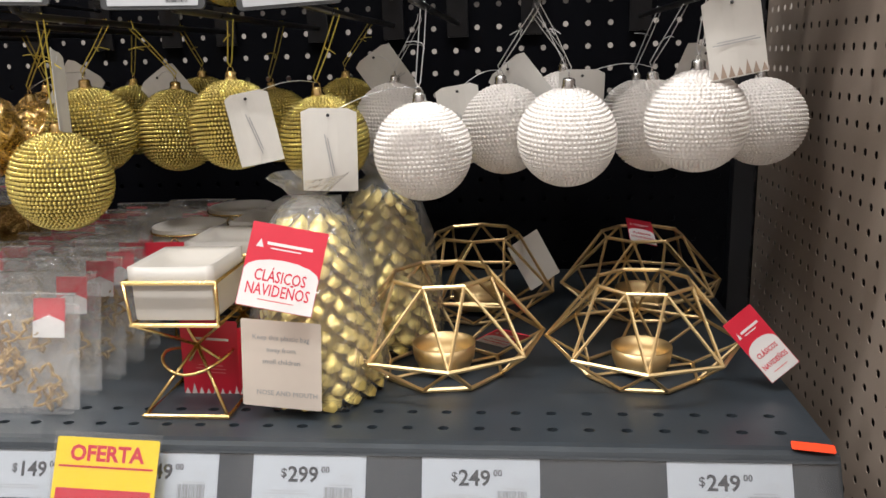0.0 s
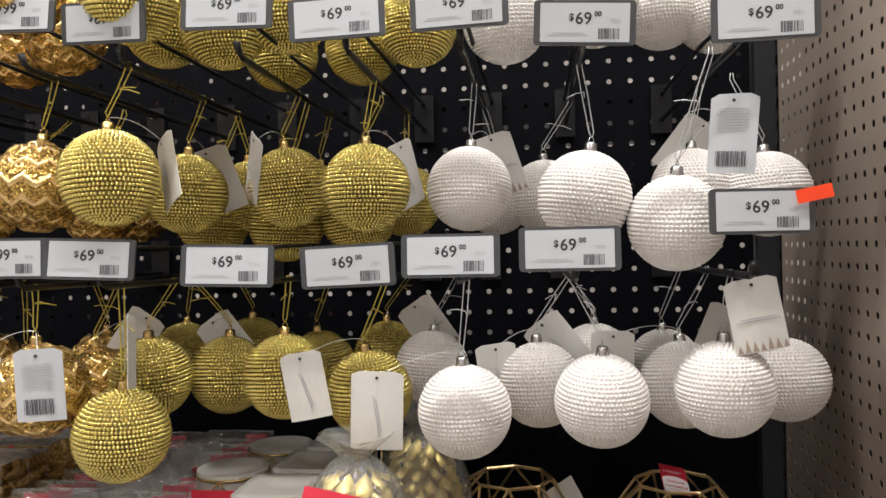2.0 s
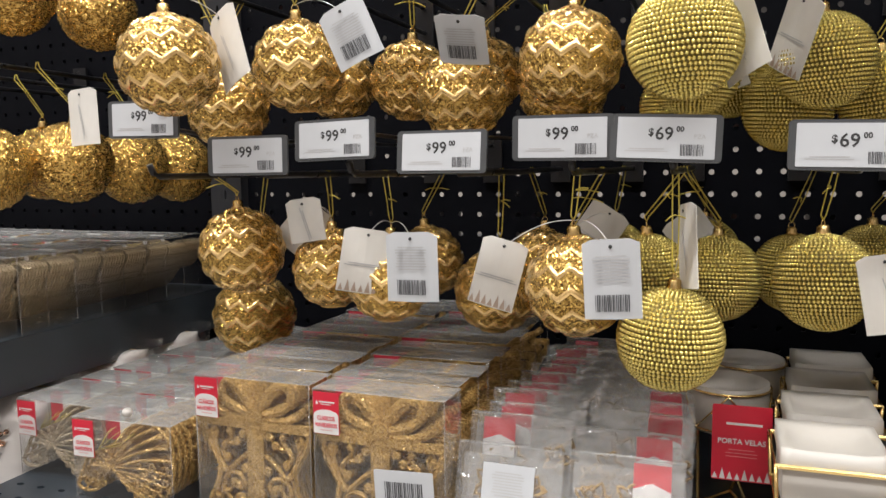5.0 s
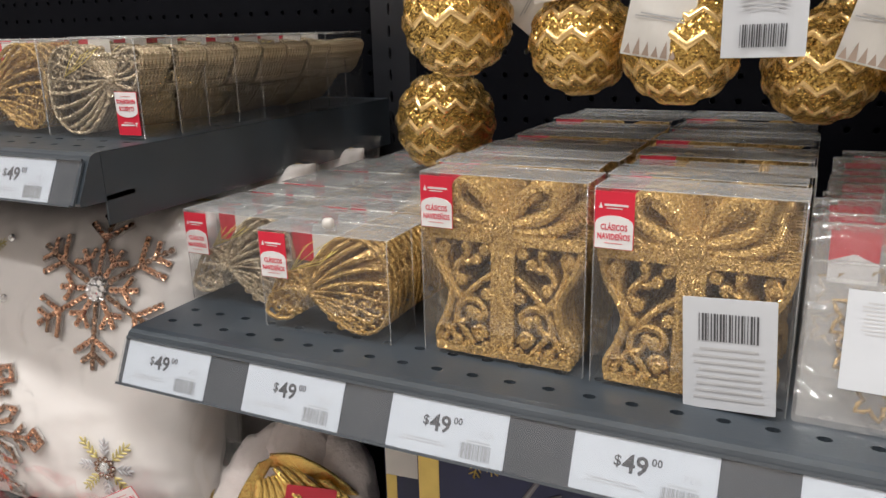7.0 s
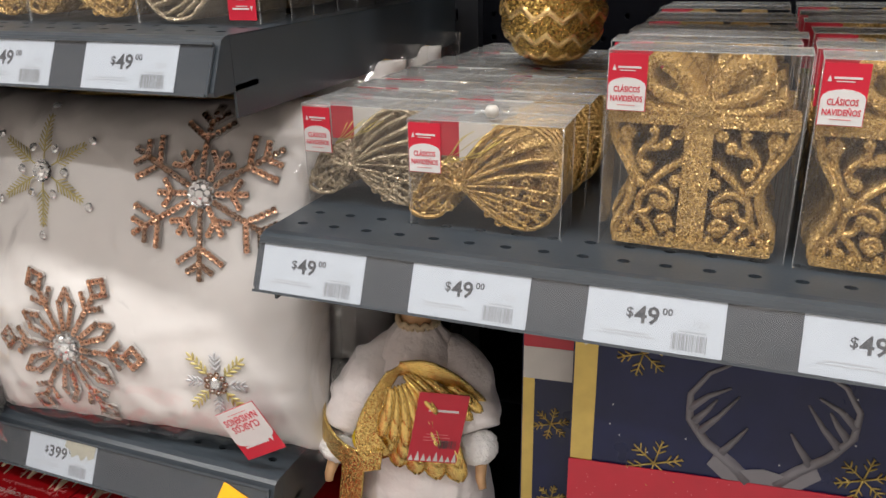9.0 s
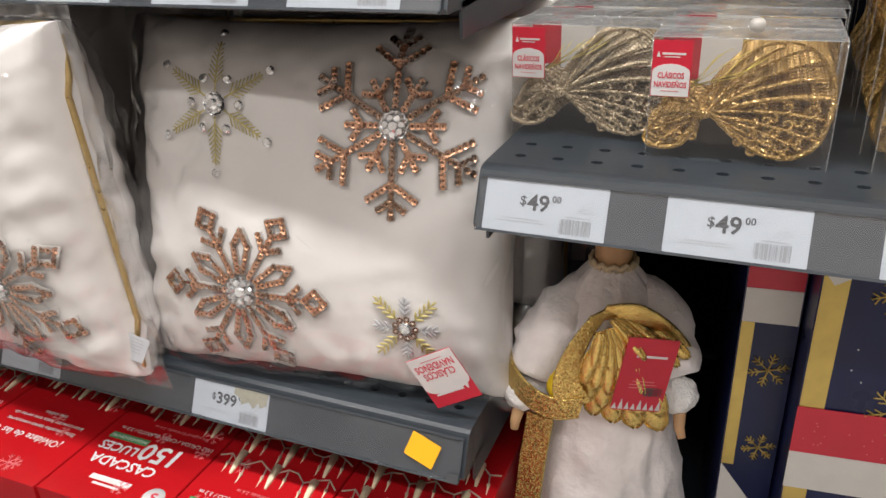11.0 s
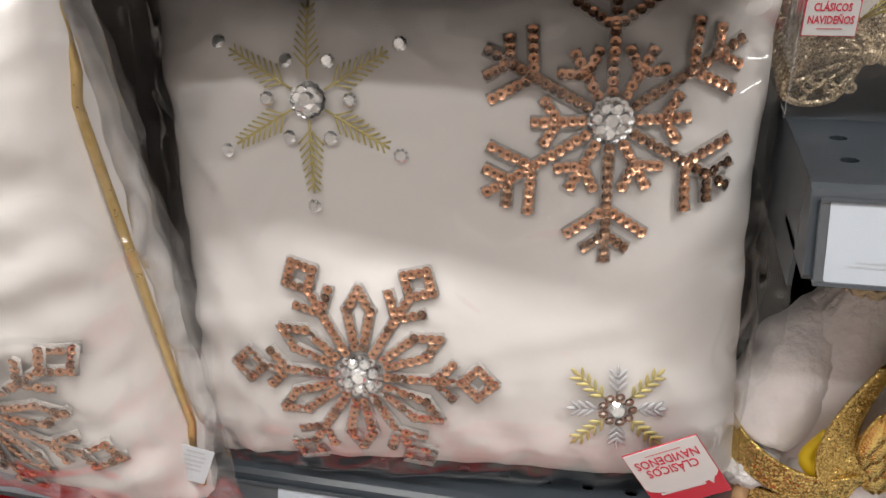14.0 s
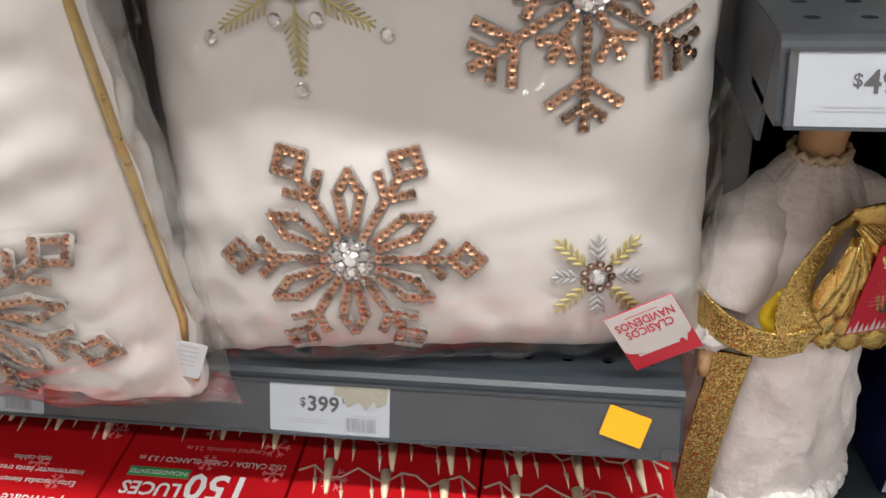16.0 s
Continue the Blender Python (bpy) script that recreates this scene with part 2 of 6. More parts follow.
# ---- mesh building ----
class Geo:
    def __init__(self):
        self.v, self.f, self.m, self.s = [], [], [], []

    def add(self, verts, faces, mi=0, smooth=False, mx=None):
        n = len(self.v)
        self.v += [tuple(mx @ Vector(p)) for p in verts] if mx else [tuple(p) for p in verts]
        for f in faces:
            self.f.append(tuple(n + i for i in f))
            self.m.append(mi)
            self.s.append(smooth)
        return self

    def weld(self):
        """Joins vertices that fall on one another."""
        keys, ids, kept = {}, [], []
        for p in self.v:
            k = (round(p[0], 5), round(p[1], 5), round(p[2], 5))
            if k not in keys:
                keys[k] = len(kept)
                kept.append(p)
            ids.append(keys[k])
        self.v, self.f = kept, [tuple(ids[i] for i in f) for f in self.f]
        return self

    def join(self, other, mx):
        n = len(self.v)
        self.v += [tuple(mx @ Vector(p)) for p in other.v]
        self.f += [tuple(n + i for i in f) for f in other.f]
        self.m += other.m
        self.s += other.s
        return self

    def box(self, x0, x1, y0, y1, z0, z1, mi=0, mx=None):
        v = [(x, y, z) for x in (x0, x1) for y in (y0, y1) for z in (z0, z1)]
        return self.add(v, [(0, 1, 3, 2), (4, 6, 7, 5), (0, 4, 5, 1), (2, 3, 7, 6), (0, 2, 6, 4), (1, 5, 7, 3)], mi, False, mx)

    def prism(self, outline, y0, y1, mi=0, mx=None, smooth=False):
        """An outline in x and z, extruded along y."""
        n = len(outline)
        v = [(x, y0, z) for x, z in outline] + [(x, y1, z) for x, z in outline]
        f = [tuple(range(n)), tuple(range(2 * n - 1, n - 1, -1))]
        self.add(v, f, mi, False, mx)
        k = len(self.v) - 2 * n
        for i in range(n):
            j = (i + 1) % n
            self.f.append((k + i, k + n + i, k + n + j, k + j))
            self.m.append(mi)
            self.s.append(smooth)
        return self

    def tube(self, pts, r, n=6, mi=0, closed=False, smooth=True, flat=1.0, mx=None, taper=None):
        pts = [Vector(p) for p in pts]
        k = len(pts)
        v, f = [], []
        up = Vector((0.13, -1.0, 0.21)).normalized()
        for i, p in enumerate(pts):
            a = pts[(i - 1) % k] if closed or i else p
            b = pts[(i + 1) % k] if closed or i < k - 1 else p
            d = (b - a).normalized() if (b - a).length > 1e-9 else Vector((0, 0, 1))
            side = d.cross(up)
            side = side.normalized() if side.length > 1e-4 else d.orthogonal().normalized()
            nor = side.cross(d).normalized()
            w = r * (taper(i / max(1, k - 1)) if taper else 1)
            for j in range(n):
                t = 2 * math.pi * (j + 0.5) / n
                v.append(p + side * (w * math.cos(t)) + nor * (w * flat * math.sin(t)))
        for i in range(k if closed else k - 1):
            for j in range(n):
                a, b = i * n, ((i + 1) % k) * n
                f.append((a + j, a + (j + 1) % n, b + (j + 1) % n, b + j))
        if not closed:
            f += [tuple(range(n - 1, -1, -1)), tuple((k - 1) * n + j for j in range(n))]
        return self.add(v, f, mi, smooth, mx)

    def lathe(self, prof, n=24, mi=0, mx=None, smooth=True, wob=None):
        v, f = [], []
        for i, (r, z) in enumerate(prof):
            for j in range(n):
                t = 2 * math.pi * j / n
                q = r * (wob(i, t) if wob else 1)
                v.append((q * math.cos(t), q * math.sin(t), z))
        for i in range(len(prof) - 1):
            for j in range(n):
                f.append((i * n + j, i * n + (j + 1) % n, (i + 1) * n + (j + 1) % n, (i + 1) * n + j))
        f += [tuple(range(n - 1, -1, -1)), tuple((len(prof) - 1) * n + j for j in range(n))]
        return self.add(v, f, mi, smooth, mx)

    def mesh(self, name, mats):
        me = bpy.data.meshes.new(name)
        me.from_pydata(self.v, [], self.f)
        for m in mats if isinstance(mats, (list, tuple)) else [mats]:
            me.materials.append(m)
        me.polygons.foreach_set("material_index", self.m)
        me.polygons.foreach_set("use_smooth", self.s)
        me.update()
        return me


def part(name, geo, mats, parent=None, label="", mx=None):
    me = geo if isinstance(geo, bpy.types.Mesh) else geo.mesh(name, mats)
    ob = new(name, me)
    if parent:
        ob.parent = parent
    if mx:
        ob.matrix_basis = mx
    if label:
        ob["label"] = label
    if name == "barcode":
        tagged(ob, kind="stuff")
    return ob


def thing(name, mx, label, category, group="", kind=""):
    ob = new(name)
    ob.empty_display_size = 0.02
    ob.matrix_basis = mx
    return tagged(ob, label, category, group, kind)


TEXTS = {}


def text_mesh(words, size, material, bold=0.0, align="CENTER"):
    """Lettering in the x-z plane, facing -y, with its middle at the origin."""
    key = (words, size, material.name, bold, align)
    if key not in TEXTS:
        cu = bpy.data.curves.new("lettering", "FONT")
        cu.body, cu.size, cu.offset, cu.extrude = words, size, bold, 0.00008
        cu.align_x, cu.align_y, cu.resolution_u = align, "CENTER", 2
        ob = new("lettering", cu)
        bpy.context.view_layer.update()
        me = bpy.data.meshes.new_from_object(ob.evaluated_get(bpy.context.evaluated_depsgraph_get()))
        bpy.data.objects.remove(ob)
        me.transform(pose(0, 0, 0, 90))
        me.materials.clear()
        me.materials.append(material)
        TEXTS[key] = me
    return TEXTS[key]


def letter(words, size, material, parent, x, y, z, bold=0.0, rot=0, name="lettering", align="CENTER"):
    return part(name, text_mesh(words, size, material, bold, align), None, parent, "", pose(x, y, z, 0, rot, 0))


def rrect(w, h, r, n=4, cx=0.0, cz=0.0):
    out = []
    for qx, qz, a0 in ((1, 1, 0), (-1, 1, 90), (-1, -1, 180), (1, -1, 270)):
        for i in range(n + 1):
            a = radians(a0 + 90 * i / n)
            out.append((cx + qx * (w / 2 - r) + r * math.cos(a), cz + qz * (h / 2 - r) + r * math.sin(a)))
    return out


def holed(g, us, vs, hu, hv, at, holes, mi=0):
    """A sheet over the grid us x vs; cells in holes carry an oval hole of half sizes hu, hv. at(u, v, depth) gives the place."""
    for i in range(len(us) - 1):
        for j in range(len(vs) - 1):
            u0, u1, v0, v1 = us[i], us[i + 1], vs[j], vs[j + 1]
            cu, cv = (u0 + u1) / 2, (v0 + v1) / 2
            if (i, j) not in holes:
                g.add([at(u0, v0, 0), at(u1, v0, 0), at(u1, v1, 0), at(u0, v1, 0)], [(0, 1, 2, 3)], mi)
                continue
            rim = [(u1, cv), (u1, v1), (cu, v1), (u0, v1), (u0, cv), (u0, v0), (cu, v0), (u1, v0)]
            ins = [(cu + hu * math.cos(k * math.pi / 4), cv + hv * math.sin(k * math.pi / 4)) for k in range(8)]
            v = [at(*p, 0) for p in rim] + [at(*p, 0) for p in ins] + [at(*p, 1) for p in ins]
            f = []
            for k in range(8):
                l = (k + 1) % 8
                f += [(k, l, 8 + l, 8 + k), (8 + k, 8 + l, 16 + l, 16 + k)]
            g.add(v, f, mi)
    return g.weld()


# ---- structure ----
BACK, PITCH = 1.066, 0.0254
XL, XR = -0.90, 0.347


def setting(name, g, mats, label, category):
    return tagged(part(name, g, mats), label, category, kind="structure")


setting("floor", Geo().box(-4, 3, -2.2, 3.2, -0.06, 0), M_FLOOR, "pale polished store floor tiles", "floor")
setting("ceiling", Geo().box(-4, 3, -2.2, 3.2, 4.2, 4.3), M_CEIL, "plain white store ceiling", "ceiling")
setting("wall_aisle", Geo().box(-4, 3, -2.3, -2.2, 0, 4.2), M_AISLE, "shelving wall across the aisle", "wall")
setting("wall_far", Geo().box(-4, 3, 3.2, 3.3, 0, 4.2), M_AISLE, "shelving wall of the next aisle", "wall")
setting("wall_west", Geo().box(-4.1, -4, -2.3, 3.3, 0, 4.2), M_AISLE, "plain end wall of the aisle", "wall")
setting("wall_east", Geo().box(3, 3.1, -2.3, 3.3, 0, 4.2), M_AISLE, "plain end wall of the aisle", "wall")


def pegboard(name, x0, x1, z0, z1, label):
    nu, nv = round((x1 - x0) / PITCH), round((z1 - z0) / PITCH)
    us = [x0 + (x1 - x0) * i / nu for i in range(nu + 1)]
    vs = [z0 + (z1 - z0) * j / nv for j in range(nv + 1)]
    holes = {(i, j) for i in range(nu) for j in range(nv)}
    g = holed(Geo(), us, vs, 0.0033, 0.0033, lambda u, v, d: (u, BACK + 0.002 * d, v), holes)
    return setting(name, g, M_BACK, label, "pegboard")


pegboard("back_panel", -0.8745, 0.3193, 0.60, 2.124, "black perforated steel back panel of the display")
pegboard("back_panel_left", -2.12, -0.9262, 0.60, 2.124, "black perforated steel back panel beside the pillows")
for x0, x1 in ((-0.9255, -0.8755), (0.3203, 0.344)):
    g = Geo()
    holes = {(1, j) for j in range(60)}
    holed(g, [x0, x0 + 0.018, x0 + 0.030, x1], [0.60 + 0.0254 * j for j in range(61)], 0.002, 0.0075, lambda u, v, d: (u, 1.05 + 0.004 * d, v), holes)
    g.box(x0, x0 + 0.002, 1.0505, 1.09, 0.60, 2.124).box(x1 - 0.002, x1, 1.0505, 1.09, 0.60, 2.124)
    setting("upright_post", g, M_POST, "black slotted steel upright of the shelving", "post")

# perforated side panel
nu, nv = 34, 60
us = [0.385 + 0.02 * i for i in range(nu + 1)]
vs = [0.70 + 0.0203 * j for j in range(nv + 1)]
g = holed(Geo(), us, vs, 0.0036, 0.0036, lambda u, v, d: (XR + 0.0007 * d, u, v), {(i, j) for i in range(nu) for j in range(nv)})
g.box(XR, XR + 0.02, 0.37, 0.3845, 0.70, 1.918)
setting("side_panel", g, M_SIDE, "taupe perforated steel end panel with punched holes", "panel")
# Unseen sheet added to keep the end panel's holes dark.
setting("side_panel_back", Geo().box(XR + 0.03, XR + 0.034, 0.39, 1.06, 0.60, 2.0), M_BACK, "dark sheet added behind the end panel to darken its holes", "panel")
# stand-in goods of the next aisle, added to darken some pegboard holes
TONES = [mat("carton_" + n, c, 0.6, 0, 0.3, 8) for n, c in (("rose", (0.45, 0.25, 0.20)), ("dark", (0.03, 0.03, 0.035)), ("grey", (0.16, 0.15, 0.15)))]
r = random.Random(8)
for k in range(20):
    for j in range(3):
        if r.random() < (0.62 if k < 13 else 0.30):
            w, h = r.uniform(0.018, 0.032), r.uniform(0.05, 0.14)
            ob = part("carton", Geo().prism(rrect(2 * w, h, 0.002, 1, 0, h / 2), 0, 0.05), r.choice(TONES), None, "", pose(-0.87 + 0.0625 * k, 1.14 + 0.02 * r.random(), 1.365 + 0.165 * j))
            tagged(ob, "plain carton added behind the pegboard to darken some holes", "carton", "cartons in the next aisle")
# shelves added behind the pegboard to block more of the far light
for z in (1.345, 1.51, 1.675):
    setting("shelf_next_aisle", Geo().box(-0.95, 0.5, 1.13, 1.45, z, z + 0.02), M_SHELF, "steel shelf added behind the pegboard to darken some holes", "shelf")
# black sheet added to stop light through the lower and left holes
setting("panel_next_aisle", Geo().box(-2.2, 0.5, 1.20, 1.22, 0.1, 1.345).box(-2.2, -0.96, 1.20, 1.22, 1.3455, 2.1), M_BACK, "dark sheet added to blacken the lower and left pegboard holes", "panel")


def shelf(name, x0, x1, z, label, rows=((0.63, 0.655),), back=1.048):
    """Steel shelf with punched front rows, a rolled front edge and a sloping price channel under clear plastic."""
    th = thing(name, Matrix(), label, "shelf", kind="structure")
    off = -0.03
    k0 = math.ceil((x0 + 0.012 - off) / PITCH)
    k1 = math.floor((x1 - 0.012 - off) / PITCH)
    us = [x0] + [off + (k - 0.5) * PITCH for k in range(k0, k1 + 2)] + [x1]
    vs, cells = [0.612], []
    for a, b in rows:
        vs += [a - PITCH / 2, a + PITCH / 2, b + PITCH / 2]
    vs.append(back)
    vs = sorted(set(round(q, 5) for q in vs))
    holes = {(i, j) for j in range(len(vs) - 1) for i in range(1, len(us) - 2) if abs(vs[j + 1] - vs[j] - PITCH) < 1e-3 and vs[j] < back - 0.05}
    g = holed(Geo(), us, vs, 0.0042, 0.0030, lambda u, v, d: (u, v, z - 0.003 * d), holes)
    part("plate", g, M_SHELF, th)
    # Black sheet added under the plate; it stands in for shade in the holes.
    part("underside", Geo().box(x0 + 0.004, x1 - 0.004, 0.616, back - 0.002, z - 0.016, z - 0.0145), M_BACK, th, "dark sheet added so the punched holes read black")
    nose = [(0.612, z), (0.607, z - 0.0006), (0.6035, z - 0.0022), (0.6022, z - 0.0045), (0.5885, z - 0.034), (0.590, z - 0.037), (0.612, z - 0.037), (0.640, z - 0.036), (0.640, z - 0.032), (0.612, z - 0.033)]
    g = Geo()
    v = [(x, y, q) for x in (x0, x1) for y, q in nose]
    n = len(nose)
    g.add(v, [(i, (i + 1) % n, n + (i + 1) % n, n + i) for i in range(n)] + [tuple(range(n - 1, -1, -1)), tuple(range(n, 2 * n))], 0)
    g.box(x0, x0 + 0.002, 0.6125, back, z - 0.055, z - 0.0005).box(x1 - 0.002, x1, 0.6125, back, z - 0.055, z - 0.0005)
    part("front_edge", g, M_SHELF, th)
    sl = math.atan2(0.0137, 0.0295)
    ch = Matrix.Translation((0, 0.6005, z - 0.0050)) @ pose(0, 0, 0, -math.degrees(sl), 0, 0)
    g = Geo().box(x0 + 0.003, x1 - 0.003, -0.0012, 0.0005, -0.034, 0.0)
    g.box(x0 + 0.003, x1 - 0.003, -0.0042, -0.0013, -0.0352, -0.0335).box(x0 + 0.003, x1 - 0.003, -0.0028, -0.0013, -0.001, 0.0008)
    part("price_channel", g, M_STRIP, th, "", ch)
    cov = part("channel_cover", Geo().box(x0 + 0.003, x1 - 0.003, -0.0036, -0.0033, -0.0335, -0.001), M_CLEAR, th, "clear plastic cover", ch)
    cov.visible_shadow = False
    return ch


CH_MAIN = shelf("shelf_main", -0.887, 0.278, 1.19, "slate grey steel shelf with punched holes and price channel")
CH_PILLOW = shelf("shelf_pillows", -1.80, XL, 0.972, "slate grey steel shelf under the pillows", back=1.04)
CH_UPPER = shelf("shelf_upper", -1.80, XL, 1.323, "slate grey steel shelf holding boxed bow ornaments", ((0.63, 0.655), (0.76, 0.7854)), back=1.04)
setting("shelf_lower_right", Geo().box(-0.887, 0.32, 0.52, 1.045, 0.77, 0.795), M_SHELF, "slate grey steel shelf under the doll and gift boxes", "shelf")
setting("shelf_lower_left", Geo().box(-1.8, XL, 0.34, 1.04, 0.70, 0.725), M_SHELF, "slate grey steel shelf under the red light boxes", "shelf")
setting("base_plinth", Geo().box(-1.8, 0.32, 0.40, 1.10, 0, 0.12).box(-1.8, 0.32, 1.07, 1.10, 0.12, 0.60), M_SHELF, "dark steel base of the shelving", "plinth")


def bars(w, h, n, seed):
    """Barcode: upright ink bars."""
    r = random.Random(seed)
    g, x = Geo(), -w / 2
    for i in range(n):
        q = w / n * r.choice((0.3, 0.45, 0.7))
        g.box(x, x + q, -0.00008, 0, -h / 2, h / 2)
        x += w / n
    return g


BARCODE = bars(0.017, 0.0085, 20, 3).mesh("barcode", M_FADED)
FADEDCODE = bars(0.020, 0.0095, 24, 3).mesh("barcode", M_CODE)
SMALLCODE = bars(0.015, 0.0075, 16, 5).mesh("barcode", M_FADED)


def lines(rows, w, h, pitch, seed=1):
    r = random.Random(seed)
    g = Geo()
    for i in range(rows):
        q = w * r.uniform(0.75, 1.0)
        g.box(-q / 2, q / 2, -0.00008, 0, -i * pitch - h, -i * pitch)
    return g


FINE2 = lines(2, 0.034, 0.0008, 0.0018).mesh("fine_print", M_GREYINK)
FINE1 = lines(1, 0.020, 0.0009, 0.002).mesh("fine_print", M_GREYINK)
FINE12 = lines(9, 0.026, 0.0008, 0.0021).mesh("fine_print", M_GREYINK)
PAPER_SHELF = Geo().prism(rrect(0.078, 0.0325, 0.0006, 1), -0.0004, 0).mesh("paper", M_PAPER)
HOLDER = Geo().prism(rrect(0.0715, 0.0315, 0.003, 3), -0.0006, 0.0016).mesh("holder", M_HOLDER)
PAPER_TAG = Geo().prism(rrect(0.0625, 0.0272, 0.0005, 1), -0.0011, -0.0007).mesh("paper", M_PAPER)


def price_print(parent, price, k, y, big):
    """Price, cents, unit, barcode and fine print on a label about 0.078 wide, times k."""
    n = len(price) - 2
    letter("$", 0.0085 * k, M_FADED, parent, -0.0140 * k - 0.0036 * n, y, 0.0038 * k, 0.00012)
    letter(price, 0.0145 * k, M_FADED, parent, -0.0040 * k, y, 0.0028 * k, 0.0003)
    letter("00", 0.006 * k, M_FADED, parent, 0.0075 * k + 0.0040 * n, y, 0.0065 * k, 0.0001)
    letter("PZA", 0.0052 * k, M_GREYINK, parent, 0.027 * k, y, 0.0015 * k)
    part("barcode", FADEDCODE, None, parent, "", Matrix.Translation((0.021 * k, y, -0.0095 * k)) @ Matrix.Scale(k, 4))
    part("fine_print", FINE2, None, parent, "", Matrix.Translation((-0.015 * k, y, -0.0075 * k)) @ Matrix.Scale(k, 4))
    part("fine_print", FINE1, None, parent, "", Matrix.Translation((0.022 * k, y, -0.0028 * k)) @ Matrix.Scale(k, 4))


def shelf_label(ch, x, price, torn=False, drop=0.0):
    th = thing("shelf_label", ch @ Matrix.Translation((x, -0.0014, -0.0172 + drop)) @ pose(0, 0, 0, 0, random.uniform(-0.6, 0.6), 0), "white paper shelf label priced $" + price + " in the price channel", "price label", "shelf price labels")
    part("paper", PAPER_SHELF, None, th)
    price_print(th, price, 0.98, -0.0005, True)
    if torn:
        g = Geo().prism([(0.004, 0.0165), (0.038, 0.0165), (0.037, 0.006), (0.031, 0.003), (0.029, 0.007), (0.024, 0.001), (0.019, 0.006), (0.012, 0.002), (0.010, 0.008), (0.003, 0.010)], -0.0009, -0.0006)
        part("torn_patch", g, mat("bared_paper", (0.33, 0.30, 0.23), 0.8, 0, 0.2, 300), th, "bare grey patch where paper tore")
    return th


for x, p in ((-0.170, "149"), (-0.0675, "299"), (0.0485, "249"), (0.208, "249"), (-0.262, "149"), (-0.381, "49"), (-0.498, "49"), (-0.6155, "49"), (-0.729, "49"), (-0.841, "49")):
    shelf_label(CH_MAIN, x, p)
shelf_label(CH_PILLOW, -1.119, "399", True)
shelf_label(CH_PILLOW, -1.355, "399")
for x in (-0.968, -1.075, -1.19):
    shelf_label(CH_UPPER, x, "49")


def sticker(name, ch, x, z, w, h, rot, material, label):
    g = Geo().prism(rrect(w, h, 0.0006, 1), -0.0003, 0)
    ob = part(name, g, material, None, "", ch @ Matrix.Translation((x, -0.0040, z)) @ pose(0, 0, 0, 0, rot, 0))
    return tagged(ob, label, "sticker")


sticker("price_sticker", CH_PILLOW, -0.935, -0.015, 0.026, 0.020, 18, M_ORANGE, "square orange sticker on the price channel")
sticker("channel_sticker", CH_PILLOW, -0.888 - 0.02, -0.031, 0.010, 0.007, 0, M_HOLDER, "dark chipped patch at the end of the channel")
ob = part("neon_tape", Geo().prism(rrect(0.026, 0.0085, 0.0008, 1), -0.0002, 0.0002), M_NEON, None, "", pose(0.262, 0.606, 1.1925, -80, 0, -12))
tagged(ob, "strip of neon red tape on the shelf edge", "tape")


# offer card clipped over the price channel
th = thing("offer_card", CH_MAIN @ Matrix.Translation((-0.208, -0.010, -0.022)) @ pose(0, 0, 0, 0, 2, 0), "yellow and red offer card clipped over the price channel", "price card")
part("card", Geo().prism(rrect(0.074, 0.060, 0.001, 1), -0.0005, 0), M_YELLOW, th)
part("sleeve", Geo().box(-0.039, 0.039, -0.0012, -0.0011, -0.032, 0.034), M_FILM, th, "clear plastic sleeve")
letter("OFERTA", 0.0145, M_REDINK, th, 0, -0.0006, 0.019, 0.0005)
part("red_line", Geo().box(-0.034, 0.034, -0.0007, -0.0005, 0.0098, 0.0112).box(-0.034, 0.034, -0.0007, -0.0005, -0.012, -0.004), M_REDINK, th)
letter("0", 0.016, M_INK, th, -0.008, -0.0007, -0.020, 0.0003)
part("fine_print", lines(3, 0.03, 0.0012, 0.003), M_GREYINK, th, "", pose(0.018, -0.0006, -0.016))


# ---- hooks and hanging ornaments ----
def core_mesh(radius, material):
    return Geo().lathe([(max(0.0002, radius * math.sin(math.pi * i / 28)), -radius * math.cos(math.pi * i / 28)) for i in range(29)], 48).mesh("ball", material)


def bead_mesh(radius, rows, round_count, material, stretch, seed, dome):
    """Rows of small domed beads wound round a ball, each row slightly uneven."""
    r = random.Random(seed)
    g = Geo()
    size = math.pi * radius / rows / 2
    for i in range(rows):
        th = math.pi * (i + 0.5) / rows
        n = max(5, round(round_count * math.sin(th)))
        off = r.random() * 6.28
        ph, amp = r.random() * 6.28, r.uniform(0.0, 0.07) * math.pi / rows
        half = math.pi * radius * math.sin(th) / n
        for k in range(n):
            a = off + 2 * math.pi * (k + r.uniform(-0.08, 0.08)) / n
            t = th + amp * math.sin(2 * a + ph)
            d = Vector((math.sin(t) * math.cos(a), math.sin(t) * math.sin(a), math.cos(t)))
            e = Vector((-math.sin(a), math.cos(a), 0))
            f = d.cross(e)
            q = size * r.uniform(0.92, 1.06)
            c = d * (radius - 0.62 * size)
            w = min(half * 1.02, q * stretch)
            m = len(g.v)
            for rho, h in ((1.0, 0.0), (0.68, 0.72 * dome)):
                for j in range(5):
                    b = math.pi * (j + 0.5) / 2.5
                    g.v.append(tuple(c + e * (w * rho * math.cos(b)) + f * (q * rho * math.sin(b)) + d * (h * q)))
            g.v.append(tuple(c + d * (q * dome)))
            for j in range(5):
                p = (j + 1) % 5
                g.f += [(m + p, m + j, m + 5 + j, m + 5 + p), (m + 5 + p, m + 5 + j, m + 10)]
            g.m += [0] * 10
            g.s += [True] * 10
    return g.mesh("beading", material)


def tri(x):
    x = x % 1
    return 4 * abs(x - 0.5) - 1


